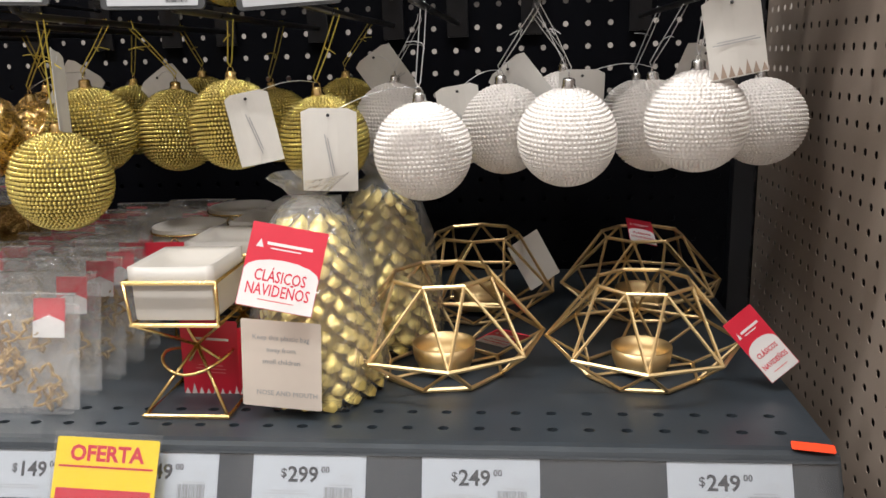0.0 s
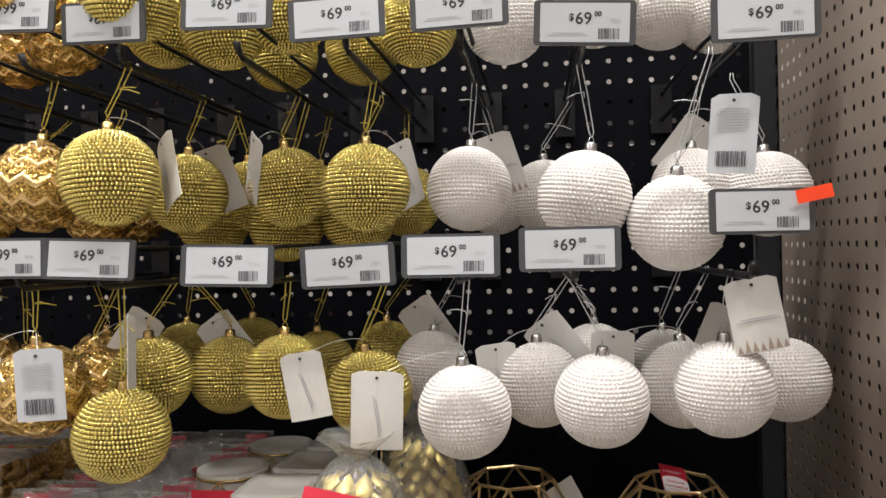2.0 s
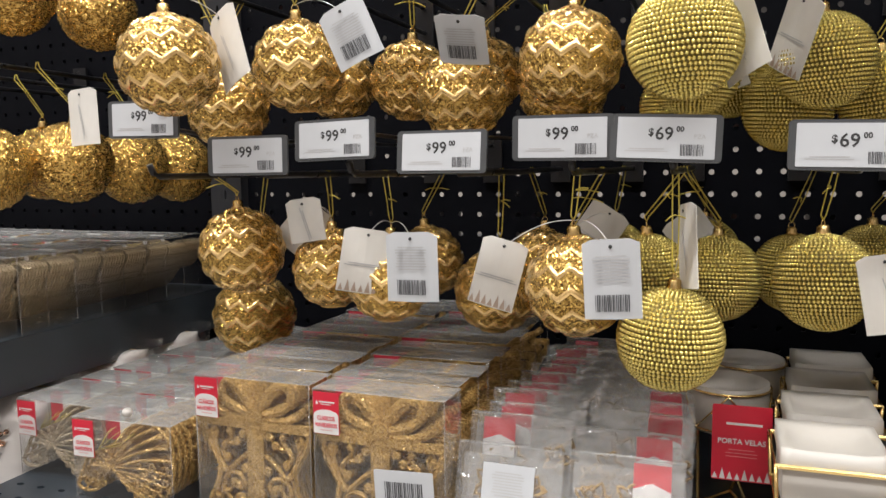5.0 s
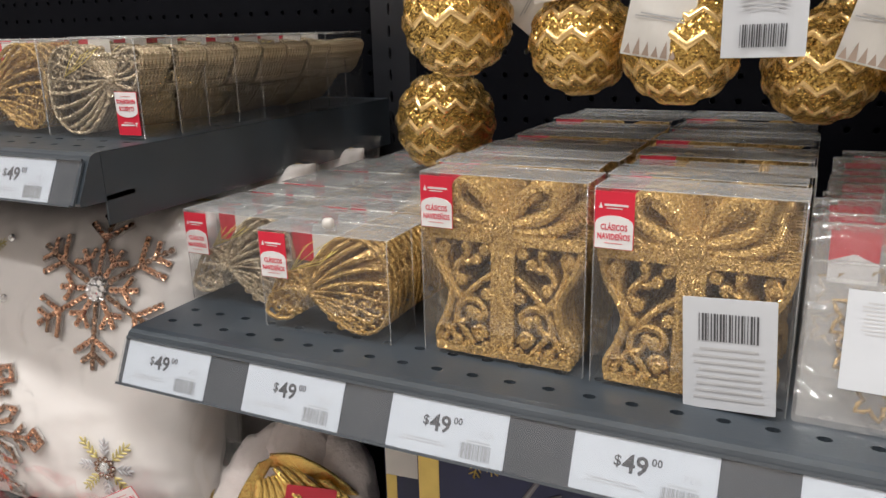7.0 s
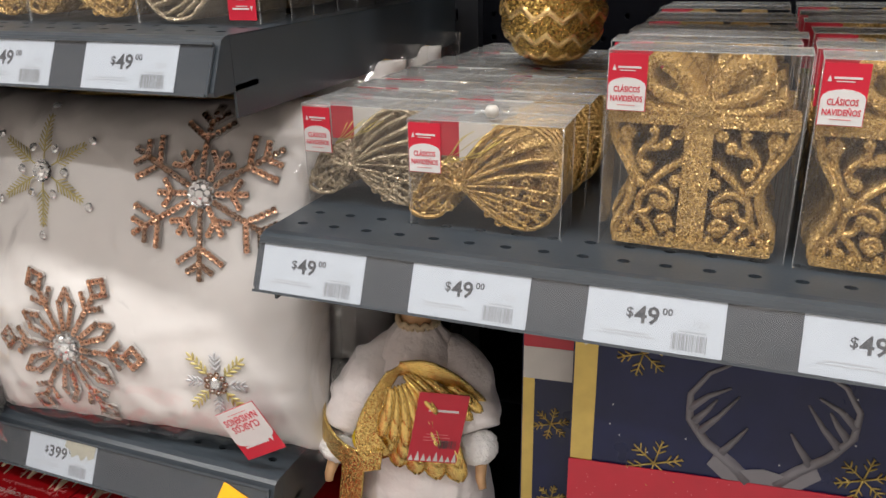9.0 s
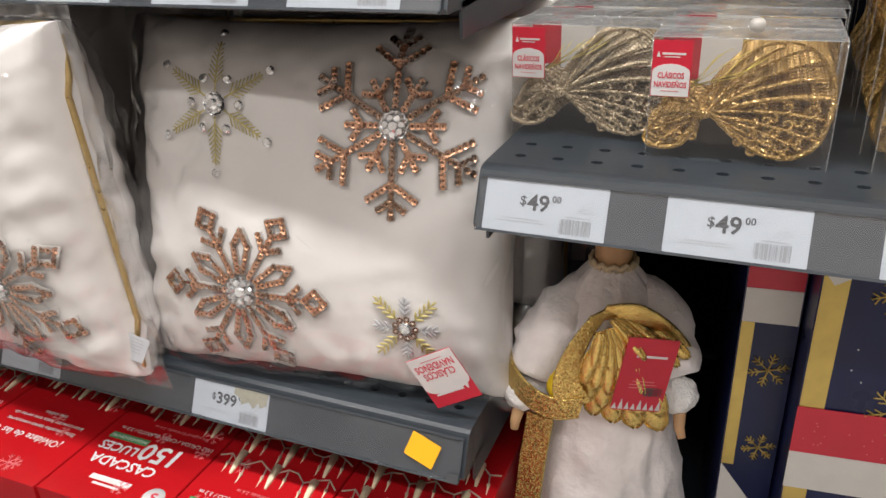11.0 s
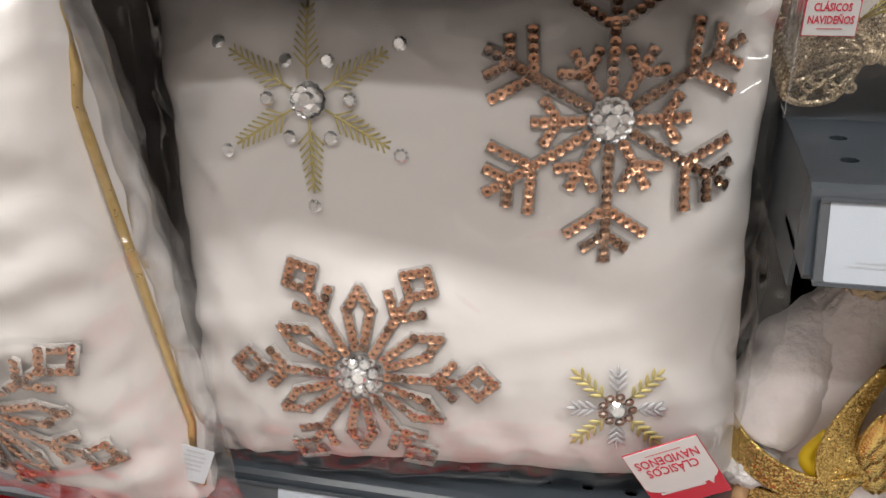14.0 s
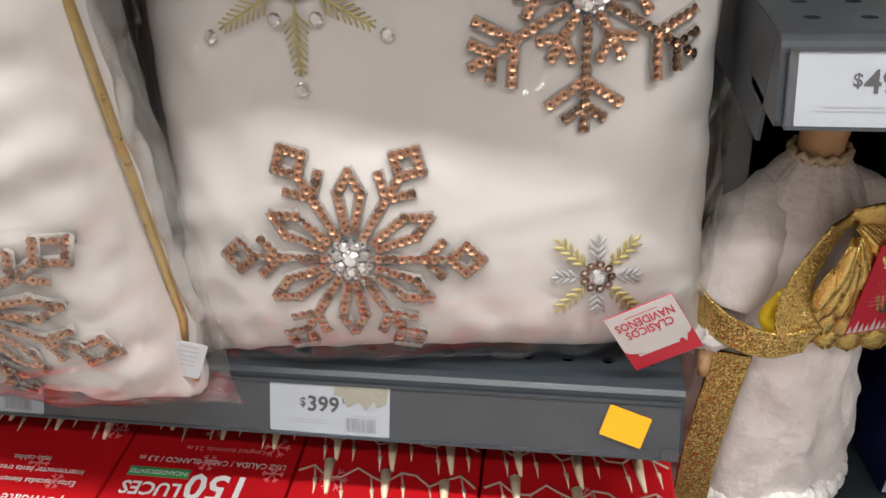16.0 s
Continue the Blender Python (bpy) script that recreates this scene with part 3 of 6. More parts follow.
def zig_mesh(radius):
    """A ball with raised zigzag bands between glittered bands; the rings of the mesh follow the zigzag."""
    bands, sub, n, g = 7, 10, 96, Geo()
    rings = bands * sub
    for i in range(rings + 1):
        for j in range(n):
            a = 2 * math.pi * j / n
            th = math.pi * i / rings
            th += 0.22 * (math.pi / bands) * tri(12 * j / n) * min(1, 1.6 * math.sin(th))
            d = Vector((math.sin(th) * math.cos(a), math.sin(th) * math.sin(a), math.cos(th)))
            f = (i % sub) / sub
            ridge = math.exp(-((f - 0.45) / 0.13) ** 2)
            g.v.append(tuple(d * radius * (0.964 + 0.046 * ridge + 0.014 * noise.noise(d * 16) * (1 - ridge))))
    for i in range(rings):
        for j in range(n):
            g.f.append((i * n + j, (i + 1) * n + j, (i + 1) * n + (j + 1) % n, i * n + (j + 1) % n))
            g.m.append(0 if 3 <= i % sub <= 5 else 1)
            g.s.append(True)
    return g.mesh("ball", [M_ZIGGOLD, M_CHUNK])


def rough_mesh(radius):
    rings, n, g = 60, 90, Geo()
    for i in range(rings + 1):
        th = math.pi * i / rings
        for j in range(n):
            a = 2 * math.pi * j / n
            d = Vector((math.sin(th) * math.cos(a), math.sin(th) * math.sin(a), math.cos(th)))
            rr = radius * (0.97 + 0.05 * noise.noise(d * 9) + 0.03 * noise.noise(d * 23))
            g.v.append(tuple(d * rr))
    for i in range(rings):
        for j in range(n):
            g.f.append((i * n + j, (i + 1) * n + j, (i + 1) * n + (j + 1) % n, i * n + (j + 1) % n))
            g.m.append(0)
            g.s.append(True)
    return g.mesh("ball", M_CHUNK)


BALLS = {
    "gold": (core_mesh(0.0365, M_GOLDGAP), 0.0378),
    "white": (core_mesh(0.0366, M_PEARLCORE), 0.0378),
    "zig": (zig_mesh(0.0384), 0.0384),
    "zig_mid": (zig_mesh(0.0420), 0.0420),
    "zig_big": (zig_mesh(0.0480), 0.0480),
    "rough": (rough_mesh(0.0437), 0.0437),
}
BEADS = {"gold": bead_mesh(0.0378, 33, 74, M_GOLDCORD, 1.0, 1, 1.0), "white": bead_mesh(0.0378, 33, 68, M_PEARL, 1.0, 2, 0.80)}
KINDS = {
    "gold": ("round gold beaded bauble hanging from a hook", "gold beaded baubles"),
    "white": ("round white beaded bauble hanging from a hook", "white beaded baubles"),
    "zig": ("gold bauble with zigzag bands and glitter", "zigzag gold baubles"),
    "zig_mid": ("larger gold bauble with zigzag bands above another", "zigzag gold baubles"),
    "zig_big": ("large gold zigzag bauble hanging low over clear boxes", "zigzag gold baubles"),
    "rough": ("gold bauble covered in coarse glitter", "coarse glitter baubles"),
}


def cap_geo():
    g = Geo().lathe([(0.0048, -0.001), (0.0056, 0.0005), (0.0047, 0.003), (0.0046, 0.0065), (0.0035, 0.0078)], 14, wob=lambda i, t: 1 + 0.09 * math.cos(14 * t / 2))
    g.tube([(0.0028 * math.cos(a), 0, 0.0092 + 0.0028 * math.sin(a)) for a in [2 * math.pi * k / 10 for k in range(10)]], 0.0005, 4, closed=True)
    return g


CAP_S, CAP_G = cap_geo().mesh("cap", M_SILVER), cap_geo().mesh("cap", M_GOLD)


def tag_card(parent, style, mx, w=0.036, h=0.055):
    """A hang tag: plain with faint print, bar-coded, or cream with a printed skyline."""
    g, n = Geo(), 6
    for i in range(n + 1):
        x, y = -w / 2 + w * i / n, -0.0022 * math.sin(math.pi * i / n)
        top = h / 2 - (0.003 if i in (0, n) else 0)
        g.v += [(x, y, -h / 2), (x, y, top), (x, y + 0.0004, top), (x, y + 0.0004, -h / 2)]
    q = [(4 * i + k, 4 * i + 4 + k, 4 * i + 4 + (k + 1) % 4, 4 * i + (k + 1) % 4) for i in range(n) for k in range(4)] + [(0, 1, 2, 3), (4 * n + 3, 4 * n + 2, 4 * n + 1, 4 * n)]
    g.f, g.m, g.s = q, [0] * len(q), [False] * len(q)
    tag = part("tag", g, M_TAG if style != "bar" else M_PAPER, parent, "paper hang tag", mx)
    y = -0.0026
    part("eyelet", Geo().lathe([(0.0013, 0), (0.0013, 0.0003)], 10, mx=pose(0, y, h / 2 - 0.005, 90)), M_INK, tag)
    if style == "bar":
        part("fine_print", FINE12, None, tag, "", pose(0, y, h / 2 - 0.011))
        part("barcode", BARCODE, None, tag, "", Matrix.Translation((0, y, -h / 2 + 0.011)) @ Matrix.Scale(1.35, 4))
    elif style == "trees":
        g = Geo()
        for i in range(7):
            q = 0.004 + 0.004 * ((i * 5) % 3) / 2
            x = -w / 2 + 0.003 + i * (w - 0.006) / 6
            g.prism([(x - 0.0022, -h / 2 + 0.001), (x + 0.0022, -h / 2 + 0.001), (x, -h / 2 + 0.003 + q)], y, y + 0.0002)
        part("print", g, mat("taupe_print", (0.33, 0.25, 0.20), 0.6), tag)
        part("fine_print", FINE2, None, tag, "", pose(0, y, -0.002))
    else:
        part("fine_print", FINE2, None, tag, "", pose(0.002, y, -0.004, 0, 80, 0))
    return tag


def cord(pts_a, pts_b, tail, material, r=0.00055):
    g = Geo()
    for p in (pts_a, pts_b):
        g.tube(p, r, 4)
    for p in tail:
        g.tube(p, r * 0.9, 4)
    return g


ORN = random.Random(11)


HUNG = []


def ornament(kind, x, y, z, wx, wz, lean=None):
    me, rad = BALLS[kind]
    label, group = KINDS[kind]
    gold = kind != "white"
    lean = lean if lean is not None else ORN.uniform(-7, 7)
    th = thing("bauble", pose(x, y, z, ORN.uniform(-6, 6), lean, ORN.uniform(0, 360)), label, "bauble", group)
    part("ball", me, None, th)
    if kind in BEADS:
        tagged(part("beading", BEADS[kind], None, th, "rows of small beads"), kind="stuff")
    part("cap", CAP_G if gold else CAP_S, None, th, "gold cap" if gold else "silver cap", pose(0, 0, rad - 0.001))
    inv = th.matrix_basis.inverted()
    top = th.matrix_basis @ Vector((0, 0, rad + 0.0105))
    wx = max(x - 0.028, min(x + 0.028, wx))
    hk = Vector((wx, y + 0.012 * ORN.uniform(-1, 1), wz))
    knot = top.lerp(hk, 0.45 + 0.2 * ORN.random())
    s = 0.0018
    a = [top, top + Vector((s, 0, 0.004)), knot + Vector((s * 1.4, 0, 0)), hk + Vector((0.002, 0.001, -0.003)), hk + Vector((0.001, 0, 0.003))]
    b = [top, top + Vector((-s, 0, 0.004)), knot + Vector((-s * 1.2, 0.001, 0)), hk + Vector((-0.002, -0.001, -0.003)), hk + Vector((-0.001, 0, 0.003))]
    tails = []
    for k in range(2):
        d = Vector((ORN.uniform(-1, 1), ORN.uniform(-0.5, 0.2), ORN.uniform(-0.25, 0.25)))
        tails.append([knot, knot + d * 0.008, knot + d * 0.017 + Vector((0, 0, -0.002))])
    g = cord([inv @ p for p in a], [inv @ p for p in b], [[inv @ p for p in q] for q in tails], None, 0.0006 if gold else 0.0005)
    part("cord", g, M_STRING_G if gold else M_STRING_W, th, "thin gold thread" if gold else "thin silver thread")
    HUNG.append((th, top))
    return th


def hook(x, z, tip, label_dx, label_dz, price, swing=0.0, plate=True):
    """Wire hook on the pegboard with an upper wire that carries a price plate."""
    th = thing("display_hook", pose(x, BACK, z, 0, 0, swing), "black wire display hook with a price plate" if plate else "black wire display hook", "hook", "display hooks")
    ln = BACK - tip
    g = Geo().tube([(0, -0.004, 0), (0, -ln * 0.5, -0.001), (0, -ln + 0.012, 0), (0, -ln + 0.004, 0.003), (0, -ln, 0.010)], 0.0028, 8)
    part("wire", g, M_HOOK, th)
    g = Geo().box(-0.012, 0.012, -0.006, -0.002, -0.016, 0.042)
    g.tube([(0, -0.004, 0.030), (0, -0.02, 0.030)], 0.0024, 6)
    part("bracket", g, M_HOOK, th)
    if plate:
        part("label_wire", Geo().tube([(0, -0.018, 0.030), (0, -ln * 0.6, 0.030), (label_dx * 0.6, -ln + 0.004, 0.029 + label_dz * 0.5), (label_dx, -ln, 0.026 + label_dz)], 0.002, 6), M_HOOK, th)
        pl = part("price_plate", HOLDER, None, th, "", pose(label_dx, -ln - 0.004, 0.018 + label_dz, ORN.uniform(-6, 3), ORN.uniform(-2.5, 2.5), ORN.uniform(-5, 5) - swing))
        part("paper", PAPER_TAG, None, pl)
        for sub in (("$", 0.0075, -0.0095, 0.0035, M_INK), (price, 0.0130, -0.001, 0.0025, M_INK), ("00", 0.0055, 0.0090, 0.0058, M_INK), ("PZA", 0.0045, 0.0215, 0.001, M_GREYINK)):
            letter(sub[0], sub[1] * 0.92, sub[4], pl, sub[2], -0.0012, sub[3], 0.00018 if sub[4] is M_INK else 0)
        part("barcode", SMALLCODE, None, pl, "", pose(0.017, -0.0012, -0.0078))
        part("fine_print", FINE2, None, pl, "", Matrix.Translation((-0.012, -0.0012, -0.007)) @ Matrix.Scale(0.85, 4))
    return th


LOW, UP, TOP = 1.482, 1.655, 1.822
# hooks: x, then offset of the price plate
for x, dx, dz, p in ((0.212, 0.005, 0.027, "69"), (0.090, -0.004, 0.004, "69"), (0.005, -0.004, 0.001, "69"), (-0.070, -0.005, -0.005, "69"), (-0.160, -0.007, -0.003, "69"),
                     (-0.272, -0.005, 0.004, "69"), (-0.340, -0.006, 0.006, "99"), (-0.426, -0.009, -0.002, "99"), (-0.512, -0.010, 0.009, "99"), (-0.592, -0.008, -0.002, "99"), (-0.700, -0.001, 0.030, "99")):
    hk = hook(x, LOW, 0.660, dx, dz, p)
    if x > 0.2:
        part("tape", Geo().prism(rrect(0.024, 0.0095, 0.0006, 1), -0.0006, -0.0002), M_NEON, hk, "strip of neon red tape", pose(dx + 0.034, 0.660 - BACK - 0.006, 0.018 + dz + 0.011, 0, -11, 0))
for x, dx, dz, p in ((0.215, 0.007, -0.013, "69"), (0.100, 0.000, -0.010, "69"), (0.011, 0.0, 0.007, "69"), (-0.074, -0.005, 0.004, "69"), (-0.157, -0.006, 0.016, "69"),
                     (-0.251, -0.010, 0.011, "69"), (-0.332, -0.004, 0.023, "99"), (-0.428, -0.002, 0.018, "99"), (-0.520, -0.001, 0.020, "99"), (-0.600, 0.005, 0.018, "99"), (-0.700, 0.0, 0.02, "99")):
    hook(x, UP, 0.660, dx, dz, p)
for x in (0.215, 0.100, 0.011, -0.074, -0.157, -0.251, -0.332, -0.428, -0.520, -0.600, -0.700):
    hook(x, TOP, 0.665, 0, 0.02, "69" if x > -0.3 else "99")
for x, z in ((-0.965, 1.60), (-1.06, 1.60), (-1.16, 1.60), (-0.965, 1.78), (-1.06, 1.78)):
    hook(x, z, 0.70, 0, 0.0, "99", 0, False)

BAR, PLAIN, TREES = "bar", "plain", "trees"
# lower row
for row in (("white", 0.002, 0.725, 1.374, 0.005), ("white", -0.047, 0.890, 1.384, 0.005), ("white", 0.112, 0.736, 1.381, 0.090), ("white", 0.063, 0.797, 1.383, 0.090),
            ("white", 0.207, 0.732, 1.391, 0.212), ("white", 0.188, 0.802, 1.382, 0.212), ("white", 0.118, 0.889, 1.390, 0.090), ("white", 0.194, 0.942, 1.378, 0.212)):
    ornament(*row, LOW)
ornament("white", 0.285, 0.838, 1.380, 0.212, LOW)
ornament("gold", -0.274, 0.692, 1.361, -0.272, LOW)
ornament("gold", -0.165, 0.778, 1.394, -0.160, LOW)
ornament("gold", -0.088, 0.778, 1.379, -0.070, LOW)
for row in (("gold", -0.300, 0.791, 1.391, -0.272), ("gold", -0.243, 0.837, 1.386, -0.272), ("gold", -0.259, 0.946, 1.395, -0.272), ("gold", -0.175, 0.926, 1.381, -0.160),
            ("gold", -0.104, 0.949, 1.389, -0.070), ("gold", -0.349, 0.966, 1.388, -0.340)):
    ornament(*row, LOW)
ornament("zig", -0.341, 0.689, 1.398, -0.340, LOW)
ornament("zig", -0.432, 0.791, 1.374, -0.426, LOW)
ornament("zig", -0.514, 0.738, 1.390, -0.512, LOW)
ornament("zig", -0.589, 0.775, 1.392, -0.592, LOW)
for row in (("zig", -0.532, 0.880, 1.388, -0.512), ("zig", -0.415, 0.906, 1.385, -0.426), ("zig", -0.364, 0.814, 1.379, -0.340), ("zig_mid", -0.680, 0.761, 1.409, -0.700), ("zig_big", -0.748, 0.880, 1.3185, -0.700)):
    ornament(*row, LOW)
# middle row
ornament("white", 0.268, 0.822, 1.548, 0.215, UP)
for row in (("white", 0.004, 0.793, 1.559, 0.011), ("white", 0.021, 0.918, 1.557, 0.011), ("white", 0.102, 0.738, 1.545, 0.100), ("white", 0.072, 0.908, 1.557, 0.100), ("white", 0.172, 0.728, 1.522, 0.215), ("white", 0.206, 0.838, 1.555, 0.215)):
    ornament(*row, UP)
ornament("gold", -0.267, 0.671, 1.567, -0.251, UP)
ornament("gold", -0.265, 0.801, 1.563, -0.251, UP)
ornament("gold", -0.167, 0.807, 1.566, -0.157, UP)
ornament("gold", -0.082, 0.757, 1.560, -0.074, UP)
for row in (("gold", -0.237, 0.897, 1.566, -0.251), ("gold", -0.170, 0.930, 1.562, -0.157), ("gold", -0.074, 0.919, 1.557, -0.074), ("gold", -0.189, 0.863, 1.534, -0.157), ("gold", -0.114, 0.862, 1.540, -0.074), ("gold", -0.279, 0.892, 1.540, -0.251)):
    ornament(*row, UP)
ornament("zig", -0.349, 0.704, 1.565, -0.332, UP)
ornament("zig", -0.467, 0.880, 1.577, -0.428, UP)
ornament("zig", -0.524, 0.820, 1.569, -0.520, UP)
ornament("zig", -0.572, 0.695, 1.571, -0.600, UP)
ornament("zig", -0.635, 0.610, 1.566, -0.700, UP)
for row in (("zig", -0.614, 0.850, 1.573, -0.600), ("zig", -0.728, 0.804, 1.570, -0.700), ("zig", -0.387, 0.855, 1.555, -0.332), ("zig", -0.449, 0.750, 1.547, -0.428), ("zig", -0.672, 0.736, 1.544, -0.700), ("zig", -0.395, 0.951, 1.559, -0.428)):
    ornament(*row, UP)
# top row
for row in (("white", 0.039, 0.794, 1.707, 0.011), ("white", 0.119, 0.804, 1.720, 0.100), ("white", 0.185, 0.862, 1.729, 0.215), ("white", 0.235, 0.862, 1.723, 0.215), ("gold", -0.210, 0.764, 1.708, -0.157), ("gold", -0.252, 0.680, 1.711, -0.251),
            ("gold", -0.153, 0.771, 1.720, -0.157), ("gold", -0.046, 0.834, 1.718, -0.074), ("gold", -0.101, 0.755, 1.724, -0.074), ("gold", -0.280, 0.795, 1.720, -0.251), ("gold", -0.110, 0.880, 1.713, -0.074), ("gold", -0.199, 0.890, 1.713, -0.157),
            ("zig", -0.351, 0.683, 1.723, -0.332), ("zig", -0.377, 0.789, 1.717, -0.332), ("zig", -0.439, 0.713, 1.724, -0.428), ("zig", -0.452, 0.829, 1.716, -0.428), ("zig", -0.529, 0.715, 1.725, -0.520), ("zig", -0.547, 0.831, 1.720, -0.520), ("zig", -0.623, 0.727, 1.728, -0.600), ("zig", -0.713, 0.729, 1.728, -0.700), ("zig", -0.651, 0.842, 1.722, -0.600)):
    ornament(*row, TOP)
# coarse glitter baubles in the neighbouring bay
ornament("rough", -0.898, 0.773, 1.497, -0.965, 1.60)
for row in (("rough", -0.927, 0.691, 1.491, -0.965), ("rough", -0.907, 0.874, 1.491, -0.965), ("rough", -0.896, 0.946, 1.490, -0.965), ("rough", -1.017, 0.727, 1.489, -1.06), ("rough", -1.007, 0.842, 1.497, -1.06), ("rough", -1.112, 0.738, 1.499, -1.16)):
    ornament(*row, 1.60)
for row in (("rough", -0.926, 0.736, 1.669, -0.965), ("rough", -0.915, 0.842, 1.667, -0.965), ("rough", -1.016, 0.757, 1.669, -1.06)):
    ornament(*row, 1.78)

def hang_tag(style, x, y, z, rx, ry, rz, w=0.040, h=0.060):
    """A paper tag tied to the bauble whose cap is nearest to the tag's head."""
    at = pose(x, y, z, rx, ry, rz)
    head = at @ Vector((0, 0, h / 2 - 0.005))
    th, cap = min(HUNG, key=lambda q: (q[1] - head).length)
    inv = th.matrix_basis.inverted()
    tag_card(th, style, inv @ at, w, h)
    mid = (cap + head) / 2 + Vector((0.003, -0.004, 0.012))
    way = [cap * (1 - q) ** 2 + mid * (2 * q * (1 - q)) + head * q * q for q in [k / 8 for k in range(9)]]
    part("tag_string", Geo().tube([inv @ p for p in way], 0.00035, 4), M_STRING_W, th)


# tags of the middle row
hang_tag(PLAIN, -0.233, 0.700, 1.574, 0, -22, -46)
hang_tag(PLAIN, -0.250, 0.835, 1.578, 0, -20, 12, 0.042, 0.066)
hang_tag(TREES, -0.191, 0.780, 1.584, 0, 26, -54)
hang_tag(PLAIN, -0.055, 0.800, 1.575, 0, -22, 62)
hang_tag(TREES, 0.029, 0.840, 1.584, 0, -18, 10)
hang_tag(PLAIN, 0.210, 0.880, 1.599, 0, 38, -8)
hang_tag(BAR, 0.212, 0.710, 1.588, 0, 5, -30, 0.036, 0.060)
hang_tag(BAR, -0.510, 0.665, 1.589, 0, -24, 3, 0.039, 0.046)
hang_tag(BAR, -0.431, 0.695, 1.584, 38, 6, 0, 0.040, 0.042)
hang_tag(PLAIN, -0.602, 0.640, 1.581, 0, -22, -26)
# tags of the lower row
hang_tag(BAR, -0.309, 0.640, 1.411, 0, -3, 4, 0.038, 0.054)
hang_tag(PLAIN, -0.263, 0.690, 1.429, 0, -8, -70)
hang_tag(TREES, -0.263, 0.880, 1.416, 0, -36, 10, 0.040, 0.054)
hang_tag(PLAIN, -0.130, 0.725, 1.395, 0, -10, 3, 0.035, 0.056)
hang_tag(PLAIN, -0.066, 0.705, 1.379, 0, 2, 2, 0.042, 0.062)
hang_tag(TREES, -0.051, 0.900, 1.425, 0, -34, 8)
hang_tag(PLAIN, 0.028, 0.790, 1.388, 0, -8, 8, 0.036, 0.066)
hang_tag(PLAIN, 0.081, 0.840, 1.412, 0, -38, 5)
hang_tag(PLAIN, 0.127, 0.800, 1.402, 0, 2, 4, 0.038, 0.056)
hang_tag(PLAIN, 0.234, 0.870, 1.421, 0, 24, 10, 0.036, 0.050)
hang_tag(TREES, 0.226, 0.710, 1.451, 0, -10, 2, 0.040, 0.056)
hang_tag(BAR, -0.461, 0.660, 1.412, 0, -1, 2, 0.041, 0.053)
hang_tag(TREES, -0.520, 0.700, 1.410, 0, 10, 30, 0.040, 0.054)
hang_tag(TREES, -0.402, 0.690, 1.405, 0, 15, 4, 0.036, 0.054)
hang_tag(TREES, -0.354, 0.860, 1.420, 0, 34, 6)
hang_tag(PLAIN, -0.633, 0.800, 1.428, 0, 40, 10, 0.040, 0.054)
hang_tag(PLAIN, -0.600, 0.745, 1.440, 0, -8, 8, 0.034, 0.040)
hang_tag(PLAIN, -0.807, 0.700, 1.538, 0, -2, -14, 0.046, 0.052)


# ---- cards ----
def red_tag(parent, mx, w, h, name="header_card", text=True, split=-0.06):
    """Red card with a white arched field and two red words; the mark above is plain bars."""
    t = 0.0005
    card = part(name, Geo().box(-w / 2, w / 2, -t, 0, -h / 2, h / 2), M_RED, parent, "red and white printed card", mx)
    arch = [(-w / 2 + 0.0004, -h / 2 + 0.0004), (w / 2 - 0.0004, -h / 2 + 0.0004), (w / 2 - 0.0004, split * h)]
    arch += [(w / 2 * math.cos(a) * 0.97, split * h + 0.15 * h * math.sin(a)) for a in [math.pi * k / 8 for k in range(1, 8)]] + [(-w / 2 + 0.0004, split * h)]
    part("white_field", Geo().prism(arch, -t - 0.0003, -t), M_WHITEINK, card)
    part("mark", Geo().box(-0.26 * w, 0.34 * w, -t - 0.0002, -t, 0.25 * h, 0.285 * h).box(-0.2 * w, 0.2 * w, -t - 0.0002, -t, 0.205 * h, 0.22 * h).prism([(-0.40 * w, 0.21 * h), (-0.30 * w, 0.21 * h), (-0.35 * w, 0.31 * h)], -t - 0.0002, -t), M_WHITEINK, card)
    if text:
        for words, zz in (("CLÁSICOS", -0.12), ("NAVIDEÑOS", -0.285)):
            part("lettering", text_mesh(words, 0.215 * w, M_REDINK, 0.0001), None, card, "", Matrix.Translation((0, -t - 0.00045, zz * h)) @ Matrix.Diagonal((0.70, 1, 1, 1)))
        part("fine_print", lines(1, 0.6 * w, 0.012 * h, 0.02), M_PINKINK, card, "", pose(0, -t - 0.0004, -0.39 * h))
    return card


def red_card(parent, mx, w, h, title):
    """Red hang card with white words, fine print and a row of small fir trees."""
    t = 0.0005
    card = part("hang_card", Geo().prism(rrect(w, h, 0.0015, 2), -t, 0), M_RED, parent, "red printed hang card", mx)
    part("mark", Geo().box(-0.26 * w, 0.34 * w, -t - 0.0002, -t, 0.24 * h, 0.27 * h), M_WHITEINK, card)
    g = Geo()
    for i in range(8):
        x = -0.44 * w + 0.125 * w * i
        q = (0.10, 0.16, 0.12)[i % 3] * h
        g.prism([(x - 0.05 * w, -h / 2 + 0.001), (x + 0.05 * w, -h / 2 + 0.001), (x, -h / 2 + q)], -t - 0.0002, -t)
    part("print", g, M_WHITEINK, card)
    if title:
        letter(title, 0.13 * w, M_WHITEINK, card, 0, -t - 0.0004, 0.02 * h, 0.0001)
    part("fine_print", lines(3, 0.55 * w, 0.012 * h, 0.045 * h), M_PINKINK, card, "", pose(0, -t - 0.0003, -0.08 * h))
    return card


# ---- pillows ----
HU, HV, TH = 0.168, 0.152, 0.060


